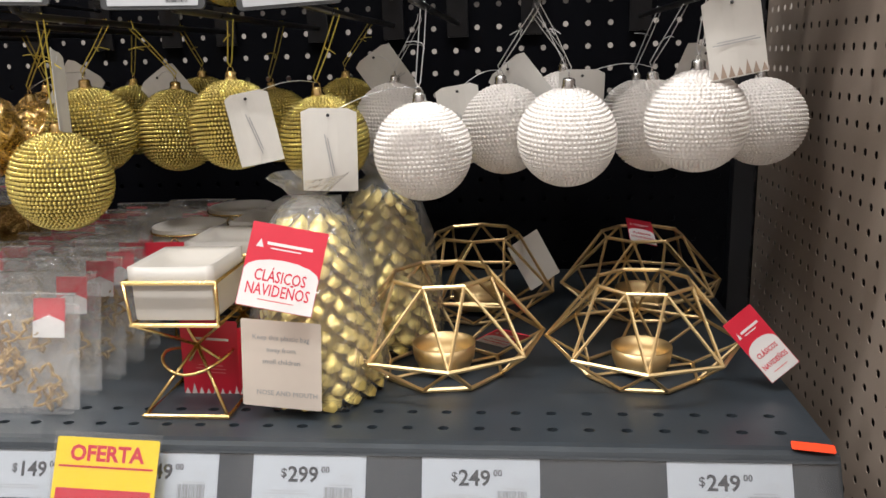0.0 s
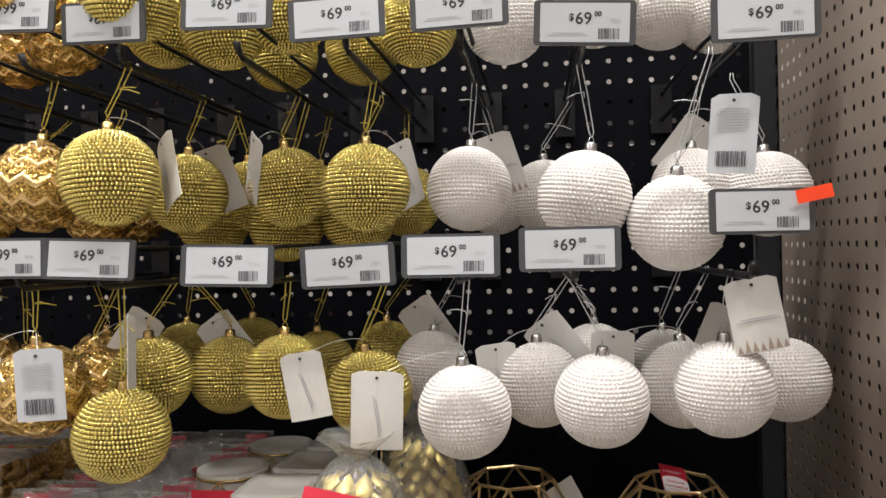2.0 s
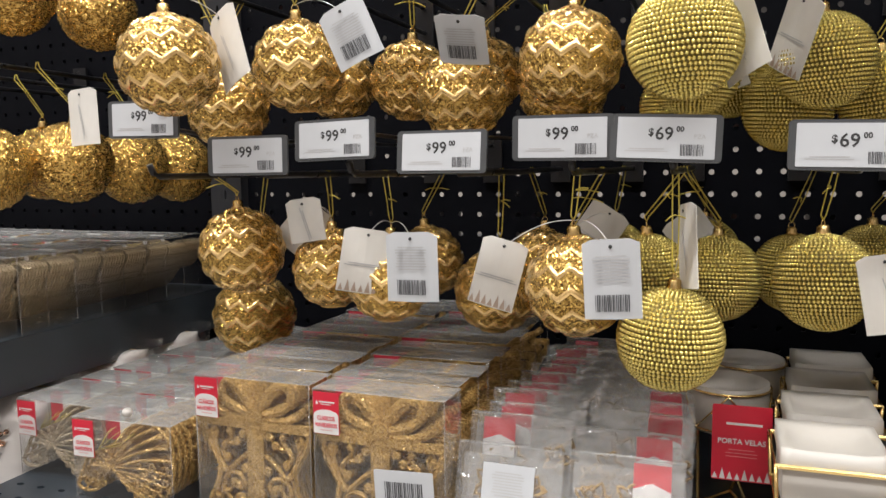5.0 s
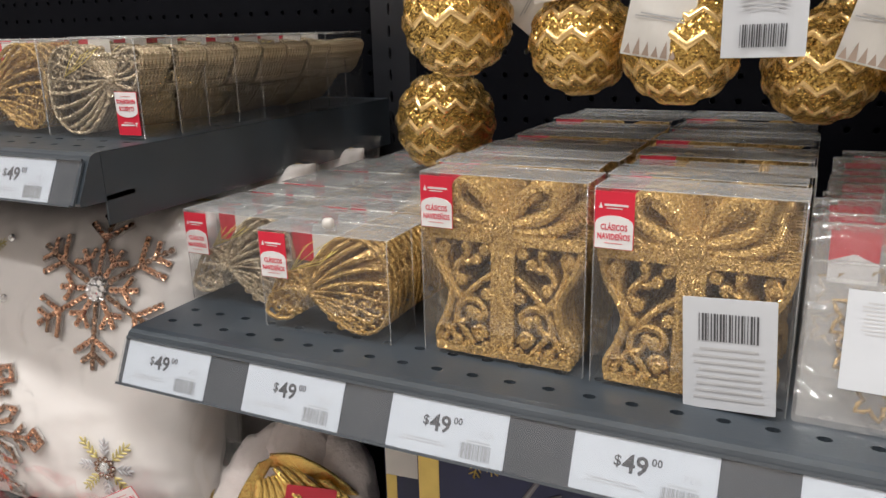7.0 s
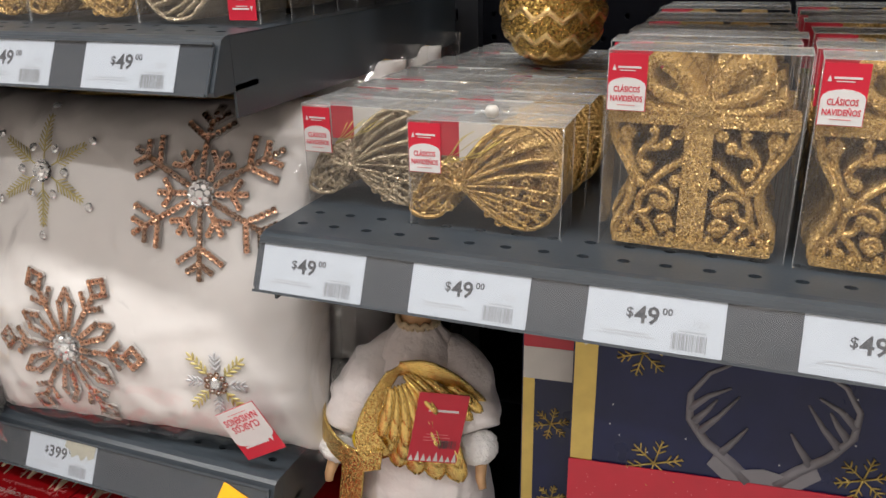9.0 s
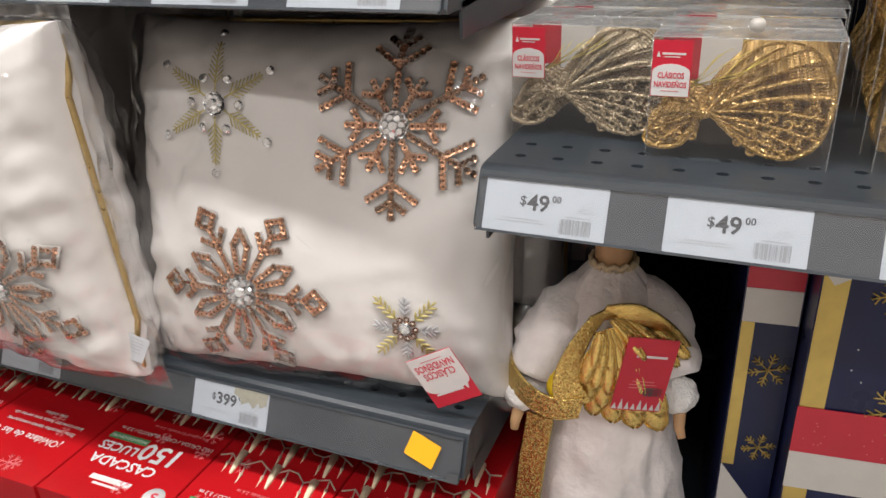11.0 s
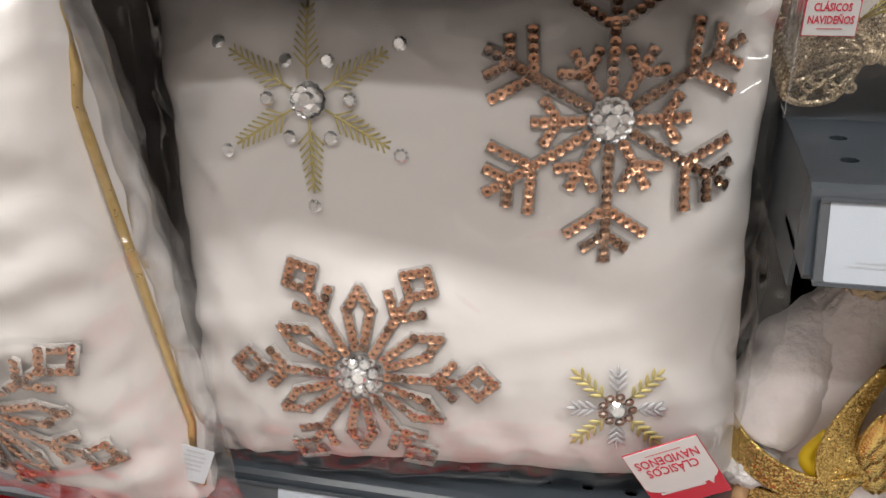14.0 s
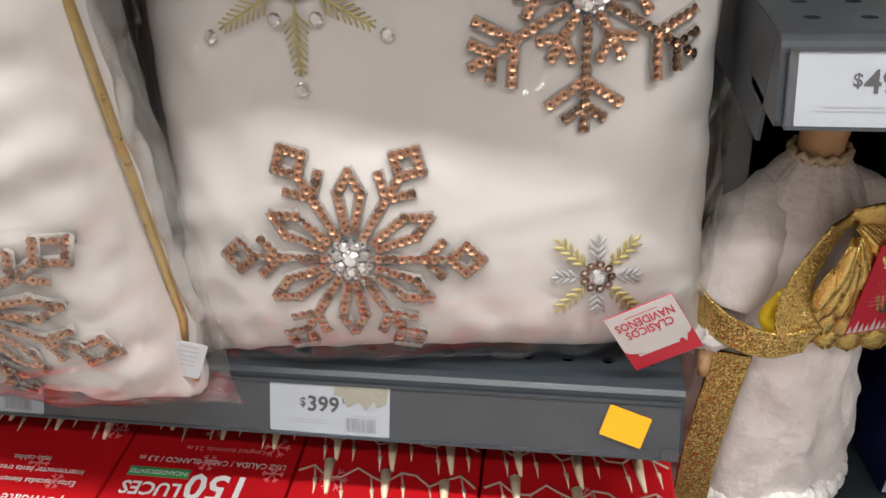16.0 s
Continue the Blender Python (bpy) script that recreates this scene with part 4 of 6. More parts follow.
def puff(x, z):
    u, v = max(-1, min(1, x / HU)), max(-1, min(1, z / HV))
    return TH * ((1 - u ** 6) * (1 - v ** 6)) ** 0.42 * (1 - 0.16 * (u * u + v * v))


def crease(p):
    """Sharp-backed folds: high where the noise crosses zero."""
    return 1 - 2.2 * abs(noise.noise(p))


def pillow_geo(grow=0.0, wrinkle=0.004, seed=0, slack=0.0):
    """A stuffed square; slack adds long folds across the face, grow makes the loose bag around it."""
    n, g = 84, Geo()
    for side in (-1, 1):
        k = len(g.v)
        for i in range(n + 1):
            for j in range(n + 1):
                u, v = math.sin(math.pi / 2 * (2 * i / n - 1)), math.sin(math.pi / 2 * (2 * j / n - 1))
                x, z = HU * u, HV * v
                e = abs(u) ** 3 + abs(v) ** 3
                w = wrinkle * (noise.noise((x * 16 + seed, z * 16, side)) + 1.6 * e * noise.noise((x * 45 + z * 25, z * 12 + seed, 3.1 * side)))
                w += 0.0062 * (v ** 4 * noise.noise((x * 62 + seed, z * 9, 7.0)) + u ** 4 * noise.noise((x * 9, z * 62 + seed, 4.0)))
                w += slack * (crease((x * 7 + z * 5 + seed, z * 26 - x * 9, 1.7)) + 0.6 * crease((x * 12 - 3, z * 44 - x * 16 + seed, 5.1)))
                y = side * (puff(x, z) + (grow + w if abs(u) < 0.999 and abs(v) < 0.999 else 0))
                cu = 1 + grow / HU - 0.045 * (1 - v * v)
                cv = 1 + grow / HV - 0.045 * (1 - u * u)
                g.v.append((x * cu, y, z * cv))
        for i in range(n):
            for j in range(n):
                a = k + i * (n + 1) + j
                q = (a, a + n + 1, a + n + 2, a + 1)
                g.f.append(q if side < 0 else q[::-1])
                g.m.append(0)
                g.s.append(True)
    return g


def bag_geo(seed):
    """Loose clear bag: taut over the face, with long pulled creases, loose flaps past the seam on every side."""
    r = random.Random(seed)
    n, g = 110, Geo()
    for side in (-1, 1):
        k = len(g.v)
        for i in range(n + 1):
            for j in range(n + 1):
                u, v = 1.13 * (2 * i / n - 1), 1.09 * (2 * j / n - 1)
                x, z = HU * u, HV * v
                e = max(0.0, max(abs(u), abs(v)) - 0.72) / 0.36
                w = 0.0016 * crease((x * 18 + seed, z * 5 + x * 8, 2.0 * side))
                w += (0.0007 + 0.0050 * e) * noise.noise((x * 40 + seed, z * 40, side)) + (0.0008 + 0.0065 * e) * crease((x * 26 - z * 12, z * 22 + seed, 3.0 + side))
                base = puff(x, z) + 0.0055
                y = side * max(0.0008, base + w)
                if max(abs(u) / 1.13, abs(v) / 1.09) > 0.995:
                    y = 0.004 * noise.noise((x * 30, z * 30, seed))
                elif abs(u) > 1 or abs(v) > 1:
                    y = side * 0.0012 + 0.005 * noise.noise((x * 25, z * 25, seed)) + 0.003 * noise.noise((x * 70, z * 70, seed))
                g.v.append((x, y, z))
        for i in range(n):
            for j in range(n):
                a = k + i * (n + 1) + j
                q = (a, a + n + 1, a + n + 2, a + 1)
                g.f.append(q if side < 0 else q[::-1])
                g.m.append(0)
                g.s.append(True)
    return g


def on_pillow(x, z, lift=0.0):
    u, v = x / HU, z / HV
    return Vector((x * (1 - 0.045 * (1 - v * v)), -(puff(x, z) + LIFT[0] + lift), z * (1 - 0.045 * (1 - u * u))))


def face_normal(x, z):
    e = 0.002
    nor = (on_pillow(x, z + e) - on_pillow(x, z - e)).cross(on_pillow(x + e, z) - on_pillow(x - e, z)).normalized()
    return nor if nor.y < 0 else -nor


SEQ = random.Random(5)
LIFT = [0.0034]


def sequin_line(g, p, q, r=0.0027, step=0.0047, mi=None):
    n = max(1, round((Vector(q) - Vector(p)).length / step))
    for k in range(n + 1):
        x, z = p[0] + (q[0] - p[0]) * k / n, p[1] + (q[1] - p[1]) * k / n
        mx = Matrix.Translation(on_pillow(x, z, 0.0009 + 0.0003 * (k % 2))) @ face_normal(x, z).to_track_quat("Z", "X").to_matrix().to_4x4() @ pose(0, 0, 0, SEQ.uniform(-11, 11), SEQ.uniform(-11, 11), 0)
        ring = [(r * f * math.cos(a), r * f * math.sin(a), h) for f, h in ((1, 0.0004), (0.66, 0.0), (0.36, -0.0002)) for a in [math.pi * j / 5 for j in range(10)]]
        tone = mi if mi is not None else (0 if SEQ.random() < 0.85 else 1)
        g.add(ring, [(10 * w + j, 10 * w + (j + 1) % 10, 10 * w + 10 + (j + 1) % 10, 10 * w + 10 + j) for w in range(2) for j in range(10)], tone, False, mx)
        g.add(ring[20:], [tuple(range(10))], 2, False, mx)


def stitch_line(g, p, q, r, mi=0, flat=0.22, over=0.0):
    n = max(2, round((Vector(q) - Vector(p)).length / 0.006))
    d = (Vector(q) - Vector(p)).normalized() * over
    p, q = Vector(p) - d, Vector(q) + d
    g.tube([on_pillow(p[0] + (q[0] - p[0]) * k / n, p[1] + (q[1] - p[1]) * k / n) for k in range(n + 1)], r, 8, mi, False, True, flat)


def leaflet(g, p, q, r, mi=0):
    """A satin-stitched leaf: a flat spindle on the cloth."""
    g.tube([on_pillow(p[0] + (q[0] - p[0]) * k / 5, p[1] + (q[1] - p[1]) * k / 5, 0.0004) for k in range(6)], r, 8, mi, False, True, 0.5, None, lambda t: 0.25 + 0.8 * math.sin(math.pi * min(1, 0.08 + 0.9 * t)))


def stone(g, x, z, r, mi=0, lift=0.001):
    """A faceted round stone."""
    mx = Matrix.Translation(on_pillow(x, z, lift)) @ face_normal(x, z).to_track_quat("Z", "X").to_matrix().to_4x4() @ pose(0, 0, 0, SEQ.uniform(-8, 8), SEQ.uniform(-8, 8), SEQ.uniform(0, 40))
    v = [(r * math.cos(a), r * math.sin(a), 0) for a in [math.pi * j / 4 for j in range(8)]] + [(0.62 * r * math.cos(a), 0.62 * r * math.sin(a), 0.42 * r) for a in [math.pi * (j + 0.5) / 4 for j in range(8)]]
    f = [(j, (j + 1) % 8, 8 + j) for j in range(8)] + [((j + 1) % 8, 8 + (j + 1) % 8, 8 + j) for j in range(8)] + [tuple(range(8, 16))]
    g.add(v, f, mi, False, mx)


def polar(cx, cz, r, deg):
    return (cx + r * math.cos(radians(deg)), cz + r * math.sin(radians(deg)))


def cluster(th, cx, cz, big):
    """A middle stone in a ring of stones on a bed of small silver discs."""
    bed = Geo()
    for k in range(22):
        sequin_line(bed, *[polar(cx, cz, big * (1.0 if k < 14 else 0.55), 360 / 14 * k if k < 14 else 45 * k + 10)] * 2, 0.0026, 1.0, 0)
    part("disc_bed", bed, [M_SILVER, M_SILVER, M_SEQDK], th, "small silver discs")
    cr = Geo()
    stone(cr, cx, cz, 0.0052, 0, 0.0030)
    part("rhinestone", cr, M_CRYSTAL, th, "clear faceted rhinestone")
    for k in range(7):
        cr = Geo()
        stone(cr, *polar(cx, cz, big * 0.72, 51.4 * k + 12), 0.0034, 0, 0.0024)
        part("rhinestone", cr, M_CRYSTAL, th, "clear faceted rhinestone")


def flake(th, cx, cz, segs, label, tones=None):
    """Sequins in single file on a narrow grey stitched patch."""
    seq, st = Geo(), Geo()
    for p, q in segs:
        stitch_line(st, p, q, 0.0037, 0, 0.10, 0.0026)
        sequin_line(seq, p, q, mi=tones(p, q) if tones else None)
    part("applique_border", st, M_BORDER, th, "grey stitched border")
    part("sequin_flake", seq, [M_SEQ, M_SEQDK, M_HOLE], th, label)


def flower_flake(th, cx, cz, turn=-2):
    """Sequinned flake with looped petals between arms that end in squares."""
    segs = []
    for k in range(6):
        a, b = turn + 60 * k, turn + 30 + 60 * k
        segs.append((polar(cx, cz, 0.016, a), polar(cx, cz, 0.058, a)))
        m = polar(cx, cz, 0.0675, a)
        sq = [polar(*m, 0.0090, a + 90 * j) for j in range(4)]
        segs += [(sq[j], sq[(j + 1) % 4]) for j in range(4)]
        root = polar(cx, cz, 0.043, a)
        segs += [(root, polar(*root, 0.015, a + s * 46)) for s in (-1, 1)]
        loop = [polar(cx, cz, 0.018, b - 8), polar(cx, cz, 0.041, b - 9.5), polar(cx, cz, 0.053, b), polar(cx, cz, 0.041, b + 9.5), polar(cx, cz, 0.018, b + 8)]
        segs += [(loop[j], loop[j + 1]) for j in range(4)]
    flake(th, cx, cz, segs, "copper sequin snowflake")
    cluster(th, cx, cz, 0.0115)


def side_flower(th, cx, cz):
    """The same flake on a pillow that stands on its side."""
    flower_flake(th, cx, cz, 29)


def star_flake(th, cx, cz):
    segs = []
    for k in range(6):
        a, b = 90 + 60 * k, 60 * k
        segs.append((polar(cx, cz, 0.014, a), polar(cx, cz, 0.070, a)))
        for r0, ln in ((0.044, 0.0225), (0.0575, 0.0120)):
            root = polar(cx, cz, r0, a)
            segs += [(root, polar(*root, ln, a + s * 56)) for s in (-1, 1)]
        segs.append((polar(cx, cz, 0.014, b), polar(cx, cz, 0.037, b)))
        root = polar(cx, cz, 0.0255, b)
        segs += [(root, polar(*root, 0.012, b + s * 56)) for s in (-1, 1)]
    flake(th, cx, cz, segs, "copper and bronze sequin snowflake", lambda p, q: 1 if math.hypot(q[0] - cx, q[1] - cz) > 0.062 and SEQ.random() < 0.7 else 0)
    cluster(th, cx, cz, 0.0090)


def fern_flake(th, cx, cz):
    st = Geo()
    for k in range(6):
        a = 90 + 60 * k
        stitch_line(st, polar(cx, cz, 0.010, a), polar(cx, cz, 0.049, a), 0.0007, 0, 0.6)
        for i in range(8):
            root = polar(cx, cz, 0.016 + 0.0040 * i, a)
            for s in (-1, 1):
                stitch_line(st, root, polar(*root, 0.0100 - 0.0007 * i, a + s * 44), 0.00055, 0, 0.6)
        for rr, aa in ((0.056, a), (0.0225, a + 30)):
            cr = Geo()
            stone(cr, *polar(cx, cz, rr, aa), 0.0040)
            part("rhinestone", cr, M_CRYSTAL, th, "clear faceted rhinestone")
    part("embroidery", st, M_GSTITCH, th, "gold embroidered snowflake")
    cluster(th, cx, cz, 0.0072)


def leaf_flake(th, cx, cz):
    gold, silver, ring, cr = Geo(), Geo(), Geo(), Geo()
    for k in range(8):
        a = 45 * k
        g, ln, cnt = (gold, 0.035, 4) if k % 2 else (silver, 0.027, 3)
        stitch_line(g, polar(cx, cz, 0.009, a), polar(cx, cz, ln - 0.004, a), 0.0007, 0, 0.6)
        leaflet(g, polar(cx, cz, ln - 0.005, a), polar(cx, cz, ln + 0.001, a), 0.0011)
        for i in range(cnt):
            root = polar(cx, cz, 0.012 + i * (ln - 0.015) / cnt, a)
            for s in (-1, 1):
                leaflet(g, root, polar(*root, 0.0072, a + s * 42), 0.0011)
    for k in range(9):
        sequin_line(ring, *[polar(cx, cz, 0.0082, 40 * k)] * 2, 0.0027, 1.0, 0)
    stone(cr, cx, cz, 0.0056)
    part("embroidery", gold, M_GSTITCH, th, "gold embroidered leaves")
    part("embroidery", silver, M_STITCH, th, "silver embroidered leaves")
    part("sequin_ring", ring, [M_SEQDK, M_SEQDK, M_CRYSTAL], th, "ring of dark sequins")
    part("rhinestone", cr, M_CRYSTAL, th)


def pillow(mx, seed, flakes, label, wave=0.0015, tucked=False, slack=0.0011, kink=0.0):
    th = thing("pillow", mx, label, "pillow", "pillows on the shelf")
    part("cushion", pillow_geo(0, 0.0030, seed, slack), M_PILLOW, th)
    loop = [Vector((HU * math.copysign(abs(math.cos(t)) ** 0.12, math.cos(t)), 0, HV * math.copysign(abs(math.sin(t)) ** 0.12, math.sin(t)))) for t in [2 * math.pi * (k + 0.5) / 120 for k in range(120)]]
    loop = [Vector((p.x * (1 + (0.012 if wave > 0.004 else 0.002) * math.sin(23 * p.z / HV + 2 * math.sin(5 * p.x / HU))) * (1 - 0.045 * (1 - min(1, (p.z / HV) ** 2))), wave * math.sin(9 * p.z / HV) - kink * math.exp(-((p.z - 0.030) / 0.035) ** 2), p.z * (1 - 0.045 * (1 - min(1, (p.x / HU) ** 2))))) for p in loop]
    if tucked:
        k0 = next(k for k, p in enumerate(loop) if p.z > 0.7 * HV and p.x < 0.93 * HU)
        loop = [p for p in loop[k0:] + loop[:k0] if p.x < 0.93 * HU]
    part("piping", Geo().tube(loop, 0.0027, 8, closed=not tucked), M_PIPING, th, "gold cord piping")
    for make, fx, fz in flakes:
        make(th, fx, fz)
    bag = part("bag", bag_geo(seed + 3), M_BAG, th, "crinkled clear plastic bag")
    bag.visible_shadow = False
    return th


FLAKES = ((flower_flake, -0.0501, -0.0703), (star_flake, 0.0838, 0.0737), (fern_flake, -0.0697, 0.085), (leaf_flake, 0.0941, -0.0863))
P1 = pillow(pose(-1.055, 0.682, 1.114, -13, 0, 6), 1, FLAKES, "white pillow with sequin snowflakes in a clear bag", 0.0015, True)
LIFT[0] = 0.0050
P2 = pillow(pose(-1.364, 0.606, 1.120, 1, -1.5, -8), 7, ((side_flower, 0.089, -0.054),), "white pillow with gold piping leaning beside another pillow", 0.005, slack=0.0030, kink=0.008)
P3 = pillow(pose(-1.045, 0.815, 1.126, -8, 0, 4), 12, (), "white pillow with gold piping standing behind another")
P4 = pillow(pose(-1.050, 0.940, 1.126, -6, 0, -3), 17, (), "white pillow with gold piping at the back")
P5 = pillow(pose(-1.42, 0.83, 1.124, -8, 0, 0), 23, (), "white pillow with gold piping at the back")
pt = red_tag(P1, pose(0.124, -0.060, -0.118, -20, 152, -10), 0.042, 0.048, "hang_tag", True, 0.12)
cl = part("care_label", Geo().prism(rrect(0.021, 0.023, 0.0008, 1), -0.0004, 0), M_PAPER, P2, "white care label", P2.matrix_basis.inverted() @ pose(-1.196, 0.575, 1.004, -12, 24, 14))
part("fine_print", lines(5, 0.014, 0.0008, 0.003), M_GREYINK, cl, "", pose(0, -0.0006, 0.009))


# ---- boxed filigree ornaments ----
def spiral(cx, cz, r, a0, turns, n=14, y=0.0):
    return [(cx + r * (1 - 0.72 * k / n) * math.cos(a0 + turns * 2 * math.pi * k / n), y, cz + r * (1 - 0.72 * k / n) * math.sin(a0 + turns * 2 * math.pi * k / n)) for k in range(n + 1)]


def arc(p0, p1, bow, n=9):
    (x0, z0), (x1, z1) = p0, p1
    dx, dz = x1 - x0, z1 - z0
    return [(x0 + dx * t - dz * bow * 4 * t * (1 - t), 0, z0 + dz * t + dx * bow * 4 * t * (1 - t)) for t in [k / n for k in range(n + 1)]]


def smooth_line(pts, n=5):
    """A Catmull-Rom curve through points of the x-z plane."""
    p = [Vector((x, 0, z)) for x, z in pts]
    p = [2 * p[0] - p[1]] + p + [2 * p[-1] - p[-2]]
    out = []
    for i in range(1, len(p) - 2):
        for k in range(n):
            t = k / n
            out.append(0.5 * (2 * p[i] + (p[i + 1] - p[i - 1]) * t + (2 * p[i - 1] - 5 * p[i] + 4 * p[i + 1] - p[i + 2]) * t * t + (3 * p[i] - p[i - 1] - 3 * p[i + 1] + p[i + 2]) * t ** 3))
    return out + [p[-2]]


def gift_geo():
    """Flat gift-parcel shape with a waist, a looped bow and scroll filigree ending in round curls, about 0.10 wide."""
    g, r = Geo(), 0.0024
    knob = lambda x, z, q: g.lathe([(0.001, -0.0030), (q * 0.8, -0.0026), (q, -0.0008), (q, 0.0008), (q * 0.8, 0.0026), (0.001, 0.0030)], 12, mx=pose(x, 0, z, 90))
    g.prism(rrect(0.0165, 0.084, 0.001, 2, 0, 0.043), -0.0026, 0.0026)
    g.prism(rrect(0.110, 0.0075, 0.002, 2, 0, 0.0815), -0.0031, 0.0031).prism(rrect(0.096, 0.0060, 0.002, 2, 0, 0.003), -0.0031, 0.0031)
    strokes = (
        (((0.0525, 0.079), (0.0490, 0.065), (0.0415, 0.052), (0.0370, 0.041), (0.0400, 0.026), (0.0465, 0.013), (0.0465, 0.004)), 0.0031),
        (((0.0080, 0.056), (0.0150, 0.051), (0.0230, 0.044), (0.0290, 0.037), (0.0330, 0.029), (0.0335, 0.020)), r),
        (((0.0290, 0.037), (0.0340, 0.043), (0.0400, 0.054), (0.0425, 0.064), (0.0400, 0.071), (0.0430, 0.0745), (0.0460, 0.071)), r),
        (((0.0270, 0.0775), (0.0255, 0.072), (0.0275, 0.066), (0.0325, 0.061), (0.0345, 0.055), (0.0310, 0.051)), r),
        (((0.0200, 0.066), (0.0240, 0.0625), (0.0300, 0.063)), r),
        (((0.0310, 0.033), (0.0250, 0.037), (0.0170, 0.036), (0.0125, 0.030), (0.0150, 0.0245), (0.0200, 0.0265)), r),
        (((0.0335, 0.020), (0.0270, 0.022), (0.0240, 0.029)), r),
        (((0.0115, 0.013), (0.0155, 0.0195), (0.0205, 0.0165), (0.0180, 0.012)), r),
        (((0.0210, 0.006), (0.0270, 0.014), (0.0330, 0.020), (0.0370, 0.014), (0.0330, 0.008)), r),
        (((0.0430, 0.020), (0.0395, 0.012), (0.0440, 0.007)), r),
        (((0.0080, 0.074), (0.0120, 0.0775)), r),
    )
    knobs = ((0.0130, 0.0725, 0.0043), (0.0115, 0.0425, 0.0043), (0.0445, 0.0690, 0.0040), (0.0265, 0.0740, 0.0036), (0.0300, 0.0500, 0.0042), (0.0190, 0.0655, 0.0040), (0.0190, 0.0275, 0.0044), (0.0165, 0.0130, 0.0043),
             (0.0235, 0.0300, 0.0034), (0.0325, 0.0075, 0.0040), (0.0250, 0.0060, 0.0034), (0.0420, 0.0085, 0.0030), (0.0120, 0.0065, 0.0034), (0.0325, 0.0400, 0.0034))
    for s in (-1, 1):
        for pts, w in strokes:
            g.tube(smooth_line([(s * x, z) for x, z in pts], 3), w, 6, flat=1.05)
        for x, z, q in knobs:
            knob(s * x, z, q)
        loop = ((0.004, 0.0895), (0.014, 0.0925), (0.026, 0.0965), (0.0335, 0.104), (0.0325, 0.113), (0.0245, 0.1165), (0.0150, 0.111), (0.0075, 0.101), (0.003, 0.092))
        g.tube(smooth_line([(s * x, z) for x, z in loop], 3), 0.0044, 7, flat=0.75)
        g.tube(smooth_line([(s * x, z) for x, z in ((0.010, 0.0985), (0.0165, 0.107), (0.0245, 0.112))], 3), 0.0028, 6, flat=0.8)
        g.tube(smooth_line([(s * x, z) for x, z in ((0.002, 0.0885), (0.018, 0.0865), (0.034, 0.0890), (0.0465, 0.0965))], 3), 0.0040, 7, flat=0.75)
    g.prism(rrect(0.014, 0.012, 0.004, 3, 0, 0.0905), -0.0040, 0.0040)
    g.s = [False] * len(g.s)
    return g


def along(line, t):
    """A point at the share t of a polyline."""
    k = min(len(line) - 2, int(t * (len(line) - 1)))
    f = t * (len(line) - 1) - k
    return (line[k][0] * (1 - f) + line[k + 1][0] * f, line[k][1] * (1 - f) + line[k + 1][1] * f)


def bow_geo():
    """Filigree bow: a drooping small wing and a large wing from a knot, plain ribs fanning above, scrolled ribs below."""
    g, kx, kz = Geo(), -0.020, 0.028
    big = ((0.0, 0.004), (0.010, 0.024), (0.028, 0.041), (0.050, 0.043), (0.066, 0.031), (0.071, 0.010), (0.067, -0.014), (0.054, -0.025), (0.036, -0.024), (0.016, -0.012))
    small = ((0.0, 0.005), (-0.012, 0.012), (-0.023, 0.006), (-0.029, -0.006), (-0.035, -0.019), (-0.026, -0.024), (-0.012, -0.021), (-0.005, -0.008))
    for out, plain, curled, span, bow in ((big, 8, 5, (0.10, 0.86), 0.13), (small, 3, 3, (0.12, 0.84), -0.12)):
        g.tube(smooth_line([(kx + x, kz + z) for x, z in out + out[:1]], 3), 0.0017, 6)
        n = plain + curled
        for i in range(n):
            e = along(out, span[0] + (span[1] - span[0]) * i / (n - 1))
            st = 0.06 + 0.10 * (i % 2)
            line = arc((kx + e[0] * st, kz + e[1] * st), (kx + e[0] * 0.98, kz + e[1] * 0.98), bow * (1 - 1.1 * i / n))
            g.tube([(x, 0.0008 * math.sin(2.1 * k + i), z) for k, (x, y, z) in enumerate(line)], 0.0018 if i < plain else 0.0012, 6)
            if i >= plain:
                for k, side in ((4, 1), (5, -1), (6, 1), (7, -1), (8, 1)) if out is big else ((5, 1), (7, -1)):
                    x, y, z = line[k]
                    q = 0.0022 + 0.00028 * k
                    a = math.atan2(e[1], e[0]) + side * math.pi / 2
                    g.tube(spiral(x + q * math.cos(a), z + q * math.sin(a), q, a + math.pi, 0.85 * side, 8), 0.0012, 5)
    g.lathe([(0.001, -0.004), (0.004, -0.003), (0.005, 0), (0.004, 0.003), (0.001, 0.004)], 10, mx=pose(kx, 0, kz, 90))
    g.s = [False] * len(g.s)
    return g


GIFT = gift_geo().mesh("gift_shape", M_GLIT)
BOW_G = bow_geo().mesh("bow_shape", M_GLIT)
BOW_C = bow_geo().mesh("bow_shape", M_GLITCH)
BOWW, BOXD = 0.106, 0.036


def pane_geo(w, d, h):
    """The lid, front and two sides of a folded clear box, with a real thickness."""
    t = 0.0003
    return [Geo().box(-w / 2, w / 2, 0, d, h - t, h), Geo().box(-w / 2, w / 2, 0, t, 0, h - t), Geo().box(w / 2 - t, w / 2, t, d, 0, h - t), Geo().box(-w / 2, -w / 2 + t, t, d, 0, h - t)]


